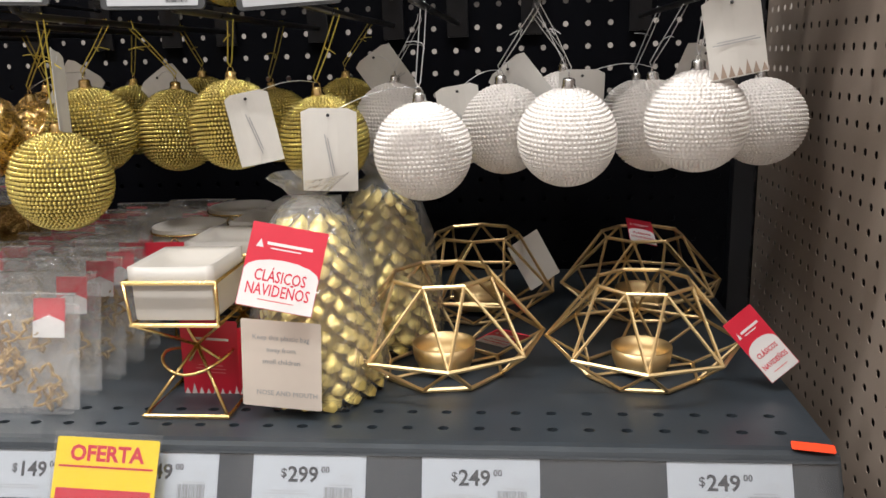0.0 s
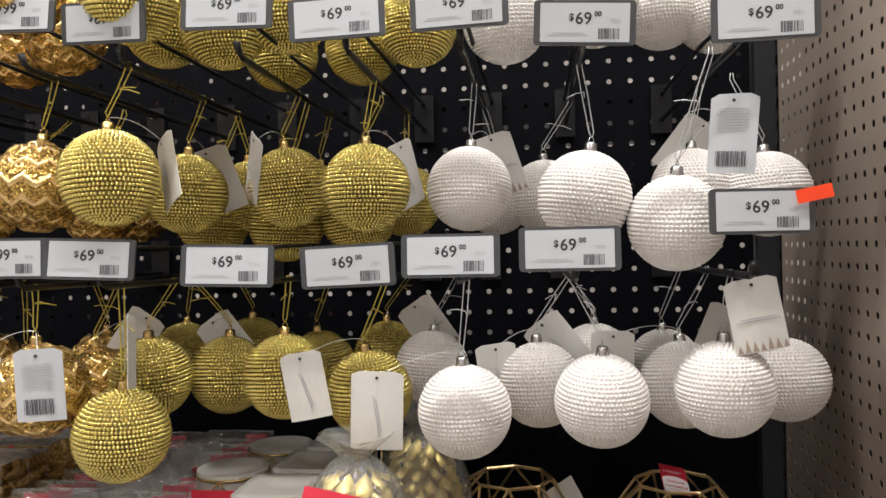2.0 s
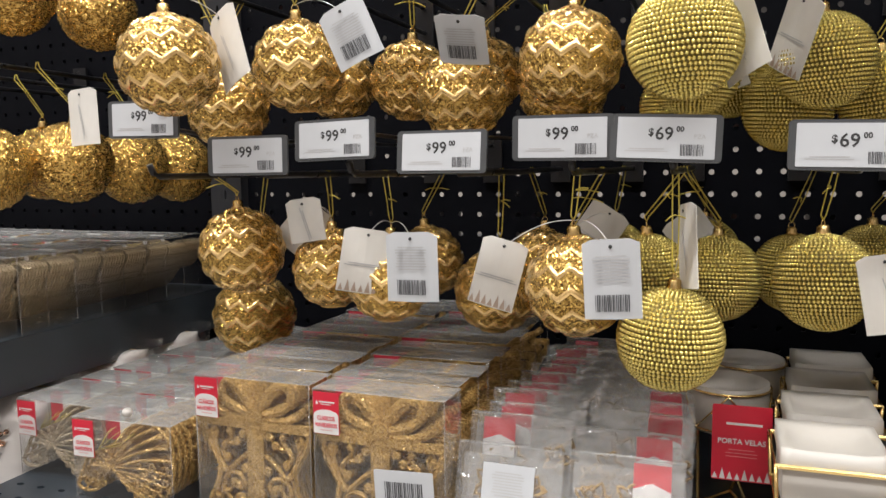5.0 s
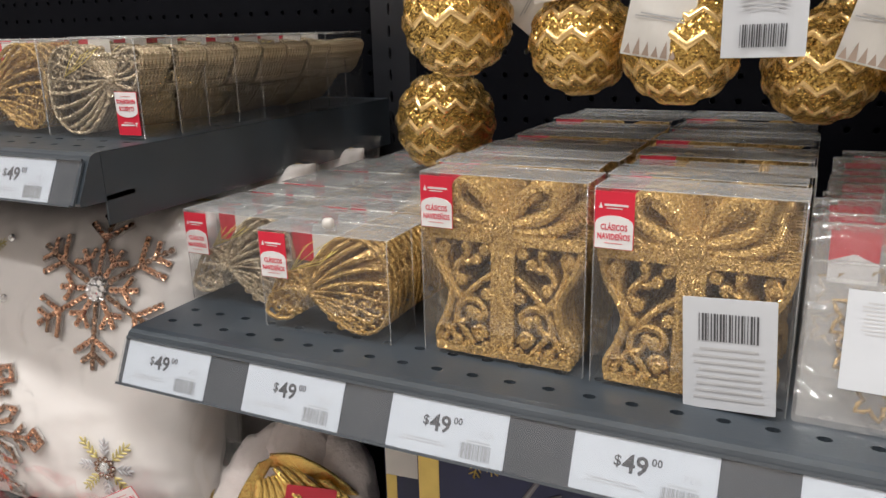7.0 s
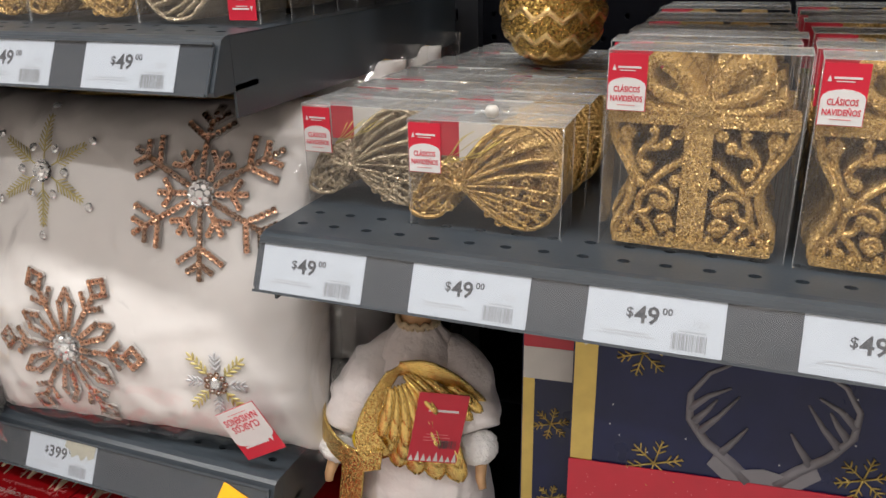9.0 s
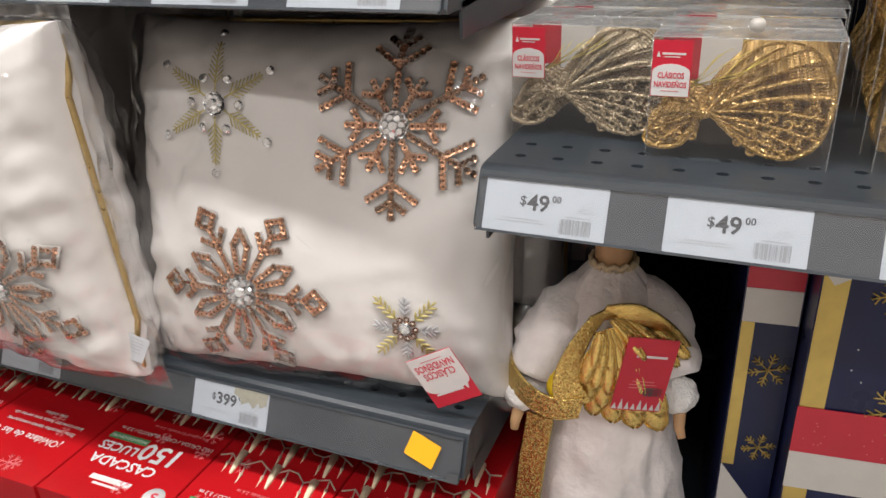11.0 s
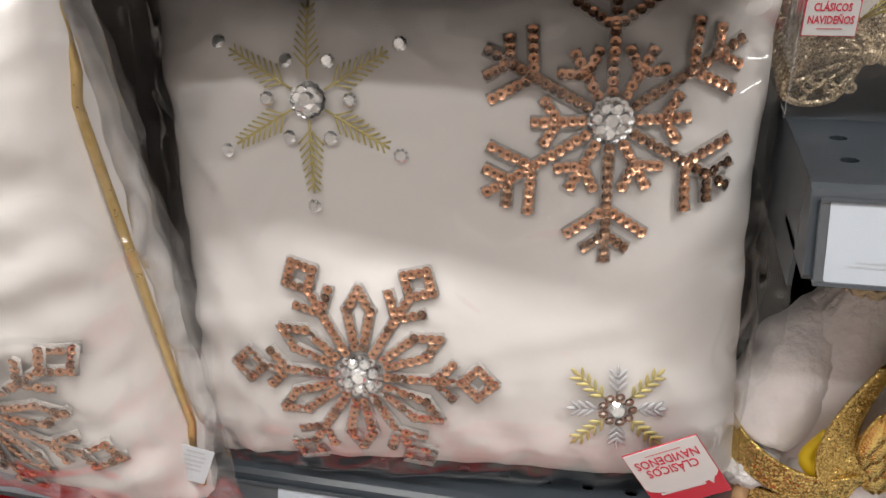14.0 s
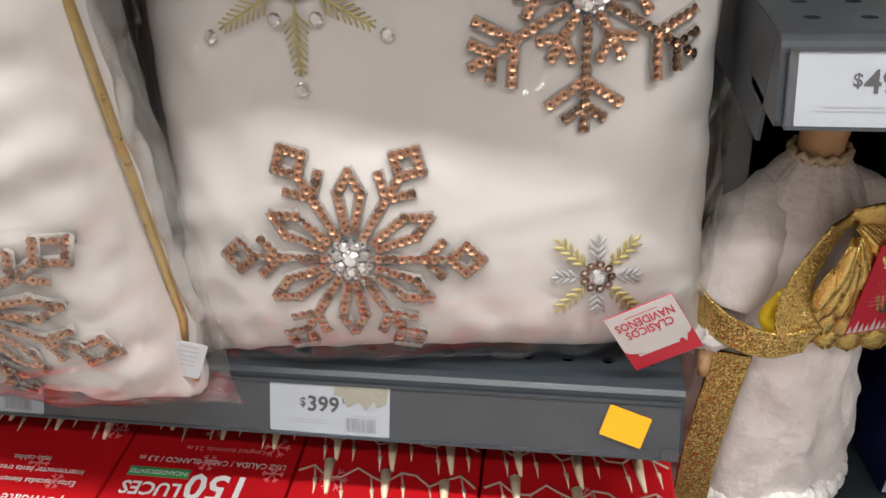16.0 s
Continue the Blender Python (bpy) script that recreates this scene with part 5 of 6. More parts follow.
def edge_geo(w, d, h):
    g, r = Geo(), 0.00045
    c = [(-w / 2, 0), (w / 2, 0), (w / 2, d), (-w / 2, d)]
    for k in range(4):
        (x0, y0), (x1, y1) = c[k], c[(k + 1) % 4]
        g.tube([(x0, y0, h), (x1, y1, h)], r, 4)
    for x, y in c[:2]:
        g.tube([(x, y, 0), (x, y, h)], r, 4)
    return g


M_EDGE = film("folded_film_edge", (0.95, 0.95, 0.95), 1.5, 0.1, 0.1, 20, 0.14)
BOXES, LIDS = {}, {}


def boxed(shape, x, y, z, w, h, full, tag, label, group, turn=0.0, flip=False, n=4):
    near = y < 0.72 or (z > 1.3 and x > -1.0)
    h = round(h, 3)
    key = (w, h, full)
    if key not in BOXES:
        panes = pane_geo(w, BOXD, h)
        LIDS[key] = panes[0].mesh("lid", M_LID)
        BOXES[key] = ([p.mesh("pane", M_FILM) for p in panes[1:]], edge_geo(w, BOXD, h).mesh("case_edge", M_EDGE))
    th = thing("ornament_box", pose(x, y, z, 0, 0, turn), label, "boxed ornament", group)
    lid = part("lid", LIDS[key], None, th, "clear plastic lid")
    lid.visible_shadow = False
    if full:
        for me in BOXES[key][0]:
            part("pane", me, None, th, "clear plastic pane").visible_shadow = False
    elif near and z > 1.3:
        part("pane", BOXES[key][0][1], None, th, "clear plastic pane").visible_shadow = False
    part("case_edge", BOXES[key][1], None, th)
    r = random.Random(int(1000 * (x + y)))
    for k in range(n if near else (2 if y < 0.85 else 1)):
        m = pose(0, (0.0045 if near else 0.010) + k * (0.0328 / n if near else 0.0150), 0.002, -2, 0, 0)
        if flip:
            m = m @ pose(0, 0, h - 0.006, 0, 180, 0)
        o = part("ornament", shape, None, th, "", m)
    if tag:
        mx = pose(-w / 2 + 0.012, -0.0006, h - 0.019)
        if flip:
            mx = pose(w / 2 - 0.014, -0.0006, 0.020, 0, 180, 0)
        red_tag(th, mx, 0.023, 0.034)
    else:
        part("header_card", Geo().box(-w / 2 + 0.002, -w / 2 + 0.026, 0.001, 0.0015, h - 0.034, h - 0.001), M_RED, th, "red header card")
    if shape is not GIFT:
        g = Geo()
        for k in range(7):
            a = r.uniform(-0.9, 0.9)
            g.tube([(-w / 2 + 0.024, 0.003, h - 0.030), (-w / 2 + 0.030 + 0.004 * k, 0.002, h - 0.018 + 0.008 * a), (-w / 2 + 0.036 + 0.005 * k, 0.003, h - 0.010 + 0.004 * a)], 0.0003, 3)
        part("thread", g, M_STRING_G, th, "loops of gold thread")
        part("insert", Geo().box(-w / 2 + 0.026, -w / 2 + 0.050, 0.0300, 0.0304, h - 0.035, h - 0.001), M_TAG, th, "pale paper insert")
    return th


GB = "boxed gift-shaped ornaments"
BB = "boxed bow ornaments"
for col, (x, y0) in enumerate(((-0.606, 0.652), (-0.487, 0.646))):
    for k in range(11):
        j = random.Random(50 * col + k)
        boxed(GIFT, x + j.uniform(-0.003, 0.003), y0 + 0.0368 * k, 1.191, 0.112, 0.122 + 0.003 * j.random(), k == 0, k == 0, "clear box of gold glitter gift-shaped ornaments", GB, j.uniform(-2.0, 2.0) if k else -2)
FRONT2 = thing("pack_label", pose(-0.463, 0.6425, 1.224, -2, -4, -3), "white bar-coded label on a clear ornament box", "label")
part("paper", Geo().prism(rrect(0.050, 0.066, 0.0006, 1), -0.0004, 0), M_PAPER, FRONT2)
part("barcode", BARCODE, None, FRONT2, "", Matrix.Translation((0, -0.0006, 0.016)) @ Matrix.Scale(1.9, 4))
part("fine_print", lines(8, 0.040, 0.0014, 0.0042), M_GREYINK, FRONT2, "", pose(0, -0.0006, 0.004))
for col, (x, y0, shape) in enumerate(((-0.735, 0.648, BOW_G), (-0.838, 0.675, BOW_C))):
    for k in range(10):
        j = random.Random(90 + 50 * col + k)
        boxed(shape, x + j.uniform(-0.004, 0.004) + 0.004 * k * col, y0 + 0.0375 * k, 1.191, BOWW, 0.076 + 0.002 * j.random(), k == 0, k == 0, "clear box of glitter filigree bow ornaments", BB, j.uniform(-3, 3))
for col, (x, y0, shape) in enumerate(((-0.962, 0.665, BOW_C), (-1.075, 0.665, BOW_G), (-1.188, 0.672, BOW_G), (-1.30, 0.67, BOW_C))):
    for k in range(9):
        j = random.Random(190 + 50 * col + k)
        boxed(shape, x + j.uniform(-0.002, 0.002), y0 + 0.0375 * k, 1.324, BOWW, 0.076 + 0.002 * j.random(), k == 0, k == 0, "clear box of glitter filigree bow ornaments", BB, j.uniform(-2, 2), col == 0, 8 if col == 0 else 4)
sn = part("stopper", Geo().lathe([(0.003, 0), (0.0045, 0.002), (0.0045, 0.005), (0.003, 0.007)], 14), M_WAX, None, "", pose(-0.733, 0.653, 1.2705))
tagged(sn, "small white plastic stopper on a clear box", "stopper")


# ---- clear sachets with red headers ----
def sachet(x, y, w, h, lean, turn, seed, front):
    r = random.Random(seed)
    th = thing("sachet", pose(x, y, 1.191, lean, 0, turn), "clear sachet of gold trinkets with a red header", "sachet", "clear sachets on the shelf")
    g = Geo()
    g.box(-w / 2, w / 2, 0.0105, 0.0108, 0.002, h)
    part("backing", Geo().box(-w / 2 + 0.002, w / 2 - 0.002, 0.0095, 0.0102, 0.002, h * 0.9), M_LID, th, "hazy rear film").visible_shadow = False
    f = Geo().prism(rrect(w, h, 0.002, 2, 0, h / 2), -0.0002, 0)
    f.tube([(-w / 2, 0.002, h), (0, 0.001, h + 0.0005), (w / 2, 0.002, h)], 0.0007, 4)
    c = part("pouch", f, M_POUCH, th, "clear plastic pouch")
    c.visible_shadow = False
    part("seal", Geo().tube([(-w / 2, 0.0005, h - 0.001), (0, 0, h), (w / 2, 0.0005, h - 0.001)], 0.0009, 5), M_EDGE, th)
    hw = 0.026
    if front and seed % 2 == 0:
        lb = part("label", Geo().box(-0.020, 0.020, -0.0009, -0.0005, 0.022, 0.076), M_PAPER, th, "white printed label")
        part("fine_print", FINE12, None, lb, "", pose(0, -0.0010, 0.070))
    else:
        s = -1 if seed % 2 == 0 else 1
        part("header_card", Geo().box(s * 0.018 - hw / 2, s * 0.018 + hw / 2, 0.003, 0.0034, h - 0.032, h - 0.004), M_RED, th, "red header card")
        part("header_white", Geo().prism([(s * 0.018 - hw / 2, h - 0.034), (s * 0.018 + hw / 2, h - 0.034), (s * 0.018 + hw / 2, h - 0.022), (s * 0.018, h - 0.017), (s * 0.018 - hw / 2, h - 0.022)], 0.0022, 0.0028), M_WHITEINK, th)
    g = Geo()
    for k in range(11):
        cx, cz, rr = r.uniform(-w / 2 + 0.012, w / 2 - 0.012), r.uniform(0.012, h * 0.72), r.uniform(0.006, 0.011)
        pts = [(cx + rr * (1 + 0.35 * math.cos(5 * t)) * math.cos(t), 0.005 + 0.002 * math.sin(3 * t), cz + rr * (1 + 0.35 * math.cos(5 * t)) * math.sin(t)) for t in [2 * math.pi * j / 20 for j in range(20)]]
        g.tube(pts, 0.0014, 5, closed=True)
    part("trinket_mix", g, M_GLIT, th, "gold glitter trinkets")
    return th


for col, x in enumerate((-0.388, -0.301)):
    for k in range(11):
        r = random.Random(300 + 20 * col + k)
        sachet(x + 0.002 * k * (1 - col) + r.uniform(-0.003, 0.003), 0.642 + 0.034 * k, 0.082, 0.098 + 0.006 * r.random() - 0.010 * (k == 0), -14 + r.uniform(-3, 3), r.uniform(-5, 5), 2 * k + col, k == 0)


# ---- candle holders and the cone trees ----
def wire_frame(edges, r, n=5):
    g = Geo()
    for p, q in edges:
        g.tube([p, q], r, n, smooth=False)
    return g


def tealight_holder(mx, label):
    th = thing("tealight_holder", mx, label, "candle holder", "geometric candle holders")
    n = 8
    ring = lambda rad, z, off: [(rad * math.cos(2 * math.pi * (k + off) / n), rad * math.sin(2 * math.pi * (k + off) / n), z) for k in range(n)]
    bot, mid, top = ring(0.044, 0.0022, 0.5), ring(0.074, 0.028, 0.0), ring(0.037, 0.074, 0.5)
    for nm, pts in (("base_ring", bot), ("waist_ring", mid), ("top_ring", top)):
        part(nm, Geo().tube(pts, 0.0017, 6, closed=True, smooth=False), M_SATGOLD, th)
    for k in range(n):
        part("strut", wire_frame([(mid[k], top[k]), (mid[(k + 1) % n], top[k])], 0.0013), M_SATGOLD, th)
        part("foot_strut", wire_frame([(bot[k], mid[k])] + ([(bot[k], mid[(k + 1) % n])] if k % 2 else []), 0.0013), M_SATGOLD, th)
    part("cross_wire", wire_frame([(bot[0], bot[4]), (bot[2], bot[6])], 0.0013), M_SATGOLD, th)
    part("cup", Geo().lathe([(0.016, 0.004), (0.0195, 0.0045), (0.0225, 0.012), (0.0235, 0.022), (0.0225, 0.022), (0.0210, 0.013), (0.018, 0.007), (0.001, 0.007)], 28), M_SATGOLD, th, "satin gold tealight cup")
    return th


H1 = tealight_holder(pose(0.012, 0.734, 1.1905, 0, 0, 8) @ Matrix.Scale(1.12, 4), "gold wire geometric tealight holder on the shelf")
H2 = tealight_holder(pose(0.172, 0.732, 1.1905, 0, 0, -5) @ Matrix.Scale(1.03, 4), "gold wire geometric tealight holder with a red tag")
H3 = tealight_holder(pose(0.032, 0.890, 1.1905, 0, 0, 20) @ Matrix.Scale(1.10, 4), "gold wire geometric tealight holder behind another")
H4 = tealight_holder(pose(0.194, 0.893, 1.1905, 0, 0, 3) @ Matrix.Scale(1.06, 4), "gold wire geometric tealight holder behind another")
for H, m in ((H1, pose(0.048, -0.005, 0.030, 60, 20, 15)), (H2, pose(0.083, -0.030, 0.036, -18, -38, 12)), (H4, pose(0, 0.005, 0.079, -78, 12, 0))):
    red_tag(H, H.matrix_basis.inverted() @ Matrix.Translation(H.matrix_basis.translation) @ m, 0.026, 0.056, "hang_tag")
part("hang_tag", Geo().box(-0.016, 0.016, -0.0004, 0, -0.024, 0.024), M_TAG, H3, "pale paper hang tag", pose(0.048, -0.018, 0.048, 0, -28, 0))


def candle_stand(x, y, label, card):
    """Brass wire stand shaped like an hourglass that carries a square white candle block."""
    th = thing("candle_stand", pose(x, y, 1.1905), label, "candle stand", "candle stands in a row")
    a, zt, zb, zw = 0.034, 0.105, 0.073, 0.046
    sq = lambda s, z: [(-s, -s, z), (s, -s, z), (s, s, z), (-s, s, z)]
    base, mid, top = sq(0.032, 0.0018), sq(0.0325, zb), sq(a, zt)
    for nm, p in (("base_frame", base), ("lower_frame", mid), ("top_frame", top)):
        part(nm, Geo().tube(p, 0.0018, 6, closed=True, smooth=False), M_GOLD, th)
    c = (0, 0, zw)
    for k in range(4):
        part("lower_leg", Geo().tube([base[k], c], 0.0015, 5), M_GOLD, th)
        part("upper_leg", Geo().tube([c, mid[k], top[k]], 0.0015, 5), M_GOLD, th)
    part("loop", Geo().tube([(0.026 * math.cos(t), 0.026 * math.sin(t), 0.036 + 0.004 * math.cos(2 * t)) for t in [2 * math.pi * k / 24 for k in range(24)]], 0.0014, 5, closed=True), M_GOLD, th)
    g = Geo()
    n = 10
    for z0, z1, s0, s1 in ((zb + 0.003, zt - 0.002, 0.0295, 0.0305),):
        g.prism(rrect(0.059, z1 - z0, 0.002, 2, 0, (z0 + z1) / 2), -0.0295, 0.0295)
    dish = [[(-0.031 + 0.062 * i / n, -0.031 + 0.062 * j / n) for j in range(n + 1)] for i in range(n + 1)]
    v = [(px, py, zt + 0.011 - 0.009 * max(0, 1 - (abs(px) / 0.027) ** 4) * max(0, 1 - (abs(py) / 0.027) ** 4)) for rw in dish for px, py in rw] + [(px, py, zt - 0.0015) for rw in dish for px, py in rw]
    m = (n + 1) ** 2
    f = [(i * (n + 1) + j, (i + 1) * (n + 1) + j, (i + 1) * (n + 1) + j + 1, i * (n + 1) + j + 1) for i in range(n) for j in range(n)]
    rim = [(0, j) for j in range(n)] + [(i, n) for i in range(n)] + [(n, n - j) for j in range(n)] + [(n - i, 0) for i in range(n)]
    ids = [i * (n + 1) + j for i, j in rim]
    f += [(ids[k], ids[(k + 1) % len(ids)], m + ids[(k + 1) % len(ids)], m + ids[k]) for k in range(len(ids))]
    part("block", g, M_WAX, th, "white candle block")
    part("dish", Geo().add(v, f, 0, True), M_CERAMIC, th, "white hollowed square top")
    if card:
        red_card(th, pose(0.004, 0.012, 0.030, 4, 4, 0), 0.046, 0.066, "")
    return th


for k in range(4):
    candle_stand(-0.171 + 0.009 * k, 0.670 + 0.076 * k, "gold wire candle stand with a white square candle", k == 0)
red_card(thing("price_card", pose(-0.134, 0.690, 1.22, 0, 0, 68), "red printed card hanging beside a candle stand", "hang card"), pose(0, 0, 0, 0, 3, 0), 0.038, 0.054, "")


def drum_candle(x, y, card):
    th = thing("drum_candle_holder", pose(x, y, 1.1905), "white drum-shaped candle holder on gold wire legs", "candle holder", "drum candle holders")
    z0 = 0.070
    part("drum", Geo().lathe([(0.001, z0), (0.030, z0), (0.033, z0 + 0.002), (0.0335, z0 + 0.040), (0.0325, z0 + 0.0405), (0.0315, z0 + 0.034), (0.001, z0 + 0.033)], 36), M_CERAMIC, th, "white drum body")
    for z in (z0 + 0.004, z0 + 0.036):
        part("hoop", Geo().tube([(0.0345 * math.cos(t), 0.0345 * math.sin(t), z) for t in [2 * math.pi * k / 32 for k in range(32)]], 0.0012, 5, closed=True), M_GOLD, th)
    pts = [(0.0348 * math.cos(2 * math.pi * k / 40), 0.0348 * math.sin(2 * math.pi * k / 40), z0 + 0.02 + 0.015 * tri(k / 10)) for k in range(40)]
    part("lacing", Geo().tube(pts, 0.0009, 4, closed=True), M_GOLD, th)
    for k in range(3):
        t = 2 * math.pi * k / 3 + 0.4
        part("leg", wire_frame([((0.031 * math.cos(t), 0.031 * math.sin(t), z0 + 0.002), (0.024 * math.cos(t + 1), 0.024 * math.sin(t + 1), 0.0016)), ((0.024 * math.cos(t + 1), 0.024 * math.sin(t + 1), 0.0016), (0.024 * math.cos(t + 3.09), 0.024 * math.sin(t + 3.09), 0.0016))], 0.0014), M_GOLD, th)
    if card:
        red_card(th, pose(0.010, -0.066, 0.078, -3, 0, 0), 0.044, 0.060, "PORTA VELAS")
    return th


drum_candle(-0.232, 0.815, True)
drum_candle(-0.214, 0.905, False)


def cone_tree(x, y, label, tag):
    """Gold fir-cone tree in a clear bag gathered at the top."""
    th = thing("cone_tree", pose(x, y, 1.1905), label, "ornament tree", "bagged cone trees")
    g, jit = Geo(), random.Random(int(1000 * y))
    rows = 14
    for i in range(rows):
        t = i / (rows - 1)
        rad = 0.012 + 0.034 * math.sin(math.pi * min(1, 0.28 + 0.74 * (1 - t)) * 0.62) * (1 - 0.45 * t)
        z = 0.006 + 0.128 * t
        n = max(7, round(16 - 7 * t))
        for k in range(n):
            a = 2 * math.pi * (k + 0.5 * (i % 2)) / n
            mx = pose(rad * math.cos(a), rad * math.sin(a), z) @ pose(0, 0, 0, 0, 0, math.degrees(a)) @ pose(0, 0, 0, jit.uniform(-16, 16), -28 + jit.uniform(-14, 14), jit.uniform(-12, 12))
            q = jit.uniform(0.85, 1.25)
            w, h = 0.0082 * (1 - 0.3 * t) * q, 0.0120 * q
            v = [(0, -w, 0.002), (0.003, 0, -h * 0.55), (0, w, 0.002), (-0.003, 0, h), (0.0065, 0, 0.0), (-0.004, -w * 0.7, h * 0.6), (-0.004, w * 0.7, h * 0.6), (0.003, -w * 0.75, -h * 0.3), (0.003, w * 0.75, -h * 0.3)]
            g.add(v, [(7, 1, 4), (0, 7, 4), (5, 0, 4), (3, 5, 4), (6, 3, 4), (2, 6, 4), (8, 2, 4), (1, 8, 4)], 0, True, mx)
    g.lathe([(0.030, 0), (0.040, 0.006), (0.038, 0.05), (0.026, 0.09), (0.010, 0.130)], 18)
    part("cone", g, M_FOIL, th, "gold foil cone scales")
    wob = lambda i, t: 1 + 0.05 * math.sin(5 * t + i * 1.7) + 0.03 * math.sin(11 * t - i)
    prof = [(0.047, 0.001), (0.052, 0.02), (0.051, 0.06), (0.044, 0.10), (0.033, 0.135), (0.020, 0.150), (0.012, 0.155), (0.020, 0.163), (0.030, 0.172)]
    g = Geo().lathe(prof, 30, wob=wob)
    g.f.pop()
    g.m.pop()
    g.s.pop()
    b = part("bag", g, M_HAZY, th, "crinkled clear plastic bag")
    b.visible_shadow = False
    if tag:
        lb = part("label", Geo().prism(rrect(0.060, 0.066, 0.001, 1), -0.0004, 0), mat("translucent_label", (0.70, 0.62, 0.55), 0.6, 0, 0.04, 40), th, "pale warning label", pose(-0.014, -0.0545, 0.042, -2, 3, -4))
        for i, wds in enumerate(("Keep this plastic bag", "away from", "small children")):
            letter(wds, 0.0052, M_GREYINK, lb, 0, -0.0006, 0.020 - 0.009 * i)
        letter("NOSE AND MOUTH", 0.0052, M_GREYINK, lb, 0.004, -0.0006, -0.022)
        red_tag(th, pose(-0.002, -0.070, 0.118, -24, 12, 3), 0.052, 0.058, "hang_tag")
    return th


cone_tree(-0.082, 0.695, "gold cone tree in a clear bag with tags", True)
cone_tree(-0.047, 0.805, "gold cone tree in a clear bag behind another", False)


# ---- red cartons of string lights ----
TOPFLIP = Matrix(((-1, 0, 0, 0), (0, 0, -1, 0), (0, -1, 0, 0), (0, 0, 0, 1)))
CW, CD, CT = 0.1305, 0.30, 0.875


def top_text(words, size, material, parent, x, y, bold=0.0, align="CENTER"):
    return part("lettering", text_mesh(words, size, material, bold, align), None, parent, "", Matrix.Translation((x, y, 0.1504)) @ TOPFLIP)


def light_carton(x, y, variant):
    """Carton lying flat; its top print reads from the far side."""
    th = thing("light_box", pose(x, y, CT - 0.150), "glossy red carton of string lights, printed top", "carton", "red cartons of string lights")
    g = Geo().prism(rrect(CW, 0.150, 0.0015, 2, 0, 0.075), 0, CD)
    part("carton", g, M_BOXRED, th)
    r = random.Random(int(100 * abs(x)) + variant)
    for k in range(5):
        fl = Geo()
        cx, cy, rr = r.uniform(-0.055, 0.055), r.uniform(0.01, 0.15), r.uniform(0.006, 0.011)
        for j in range(6):
            a = math.pi * j / 3
            p, q = Vector((cx, cy, 0.1502)), Vector((cx + rr * math.cos(a), cy + rr * math.sin(a), 0.1502))
            fl.tube([p, q], 0.0005, 4)
            for s in (-0.7, 0.7):
                m = p.lerp(q, 0.6)
                fl.tube([m, m + Vector((0.4 * rr * math.cos(a + s), 0.4 * rr * math.sin(a + s), 0))], 0.0004, 4)
        part("flake_print", fl, M_PINKINK, th, "faint printed snowflake")
    wires, bulbs = Geo(), Geo()
    for i in range(3):
        y0 = 0.140 + 0.034 * i
        pts = [(-0.063 + 0.126 * k / 12, y0 + 0.006 * math.sin(1.9 * k + i), 0.1503) for k in range(13)]
        wires.tube(pts, 0.0008, 4)
        for k in range(1, 12, 2):
            x0, yk, _ = pts[k]
            wires.tube([(x0, yk, 0.1503), (x0 + 0.003, yk - 0.012, 0.1503)], 0.0007, 4)
            s = 0.0016
            bulbs.tube([(x0 + 0.003, yk - 0.012, 0.1506), (x0 + 0.004, yk - 0.017, 0.1506), (x0 + 0.005, yk - 0.025, 0.1506)], s, 5, taper=lambda t: 1.1 - t)
            if k % 4 == 1:
                bulbs.tube([(x0 + 0.010, yk + 0.004, 0.1509), (x0 + 0.012, yk - 0.012, 0.1509), (x0 + 0.014, yk - 0.024, 0.1509)], 0.0042, 6, taper=lambda t: 1.0 - 0.7 * t)
    part("printed_wire", wires, mat("printed_cable", (0.45, 0.36, 0.30), 0.5), th)
    part("bulb_print", bulbs, mat("printed_bulb", (0.80, 0.66, 0.48), 0.4), th, "pale printed bulbs")
    if variant == 0:
        top_text("CASCADA", 0.0165, M_WHITEINK, th, -0.010, 0.050, 0.0003)
        top_text("150", 0.031, M_WHITEINK, th, 0.016, 0.073, 0.0006)
        top_text("LUCES", 0.0155, M_WHITEINK, th, -0.031, 0.068, 0.0003)
        part("green_bar", Geo().box(-0.054, -0.008, 0.078, 0.086, 0.1500, 0.15025), M_GREEN, th)
        top_text("INCANDESCENTES", 0.0052, M_WHITEINK, th, -0.031, 0.082)
        top_text("LUZ CÁLIDA / CABLE BLANCO / 3.3 m", 0.0066, M_WHITEINK, th, 0.004, 0.094)
        top_text("Longitud iluminada: 2.6 m", 0.0058, M_PINKINK, th, 0.010, 0.106)
        part("mark", Geo().box(-0.028, 0.018, 0.026, 0.032, 0.1500, 0.15025).box(-0.02, 0.01, 0.021, 0.0235, 0.1500, 0.15025), M_WHITEINK, th)
        part("count_disc", Geo().lathe([(0.0105, 0.1500), (0.0105, 0.15025)], 24, mx=pose(0.047, 0.026, 0)), M_WHITEINK, th)
        top_text("5", 0.013, M_REDINK, th, 0.047, 0.026, 0.0004).location.z = 0.1507
    else:
        top_text("¡Olvídate de las e", 0.0125, M_WHITEINK, th, 0.0, 0.052)
        top_text("Estas cascadas tienen conectores", 0.0068, M_WHITEINK, th, 0.0, 0.068)
        top_text("interconectar hasta tres series sin", 0.0068, M_WHITEINK, th, 0.0, 0.078)
        top_text("más cables.", 0.0068, M_WHITEINK, th, 0.0, 0.088)
    return th


for k, (v, y) in enumerate(((0, 0.462), (0, 0.465), (0, 0.512), (1, 0.510), (0, 0.50))):
    light_carton(-0.959 - 0.1322 * k, y, v)


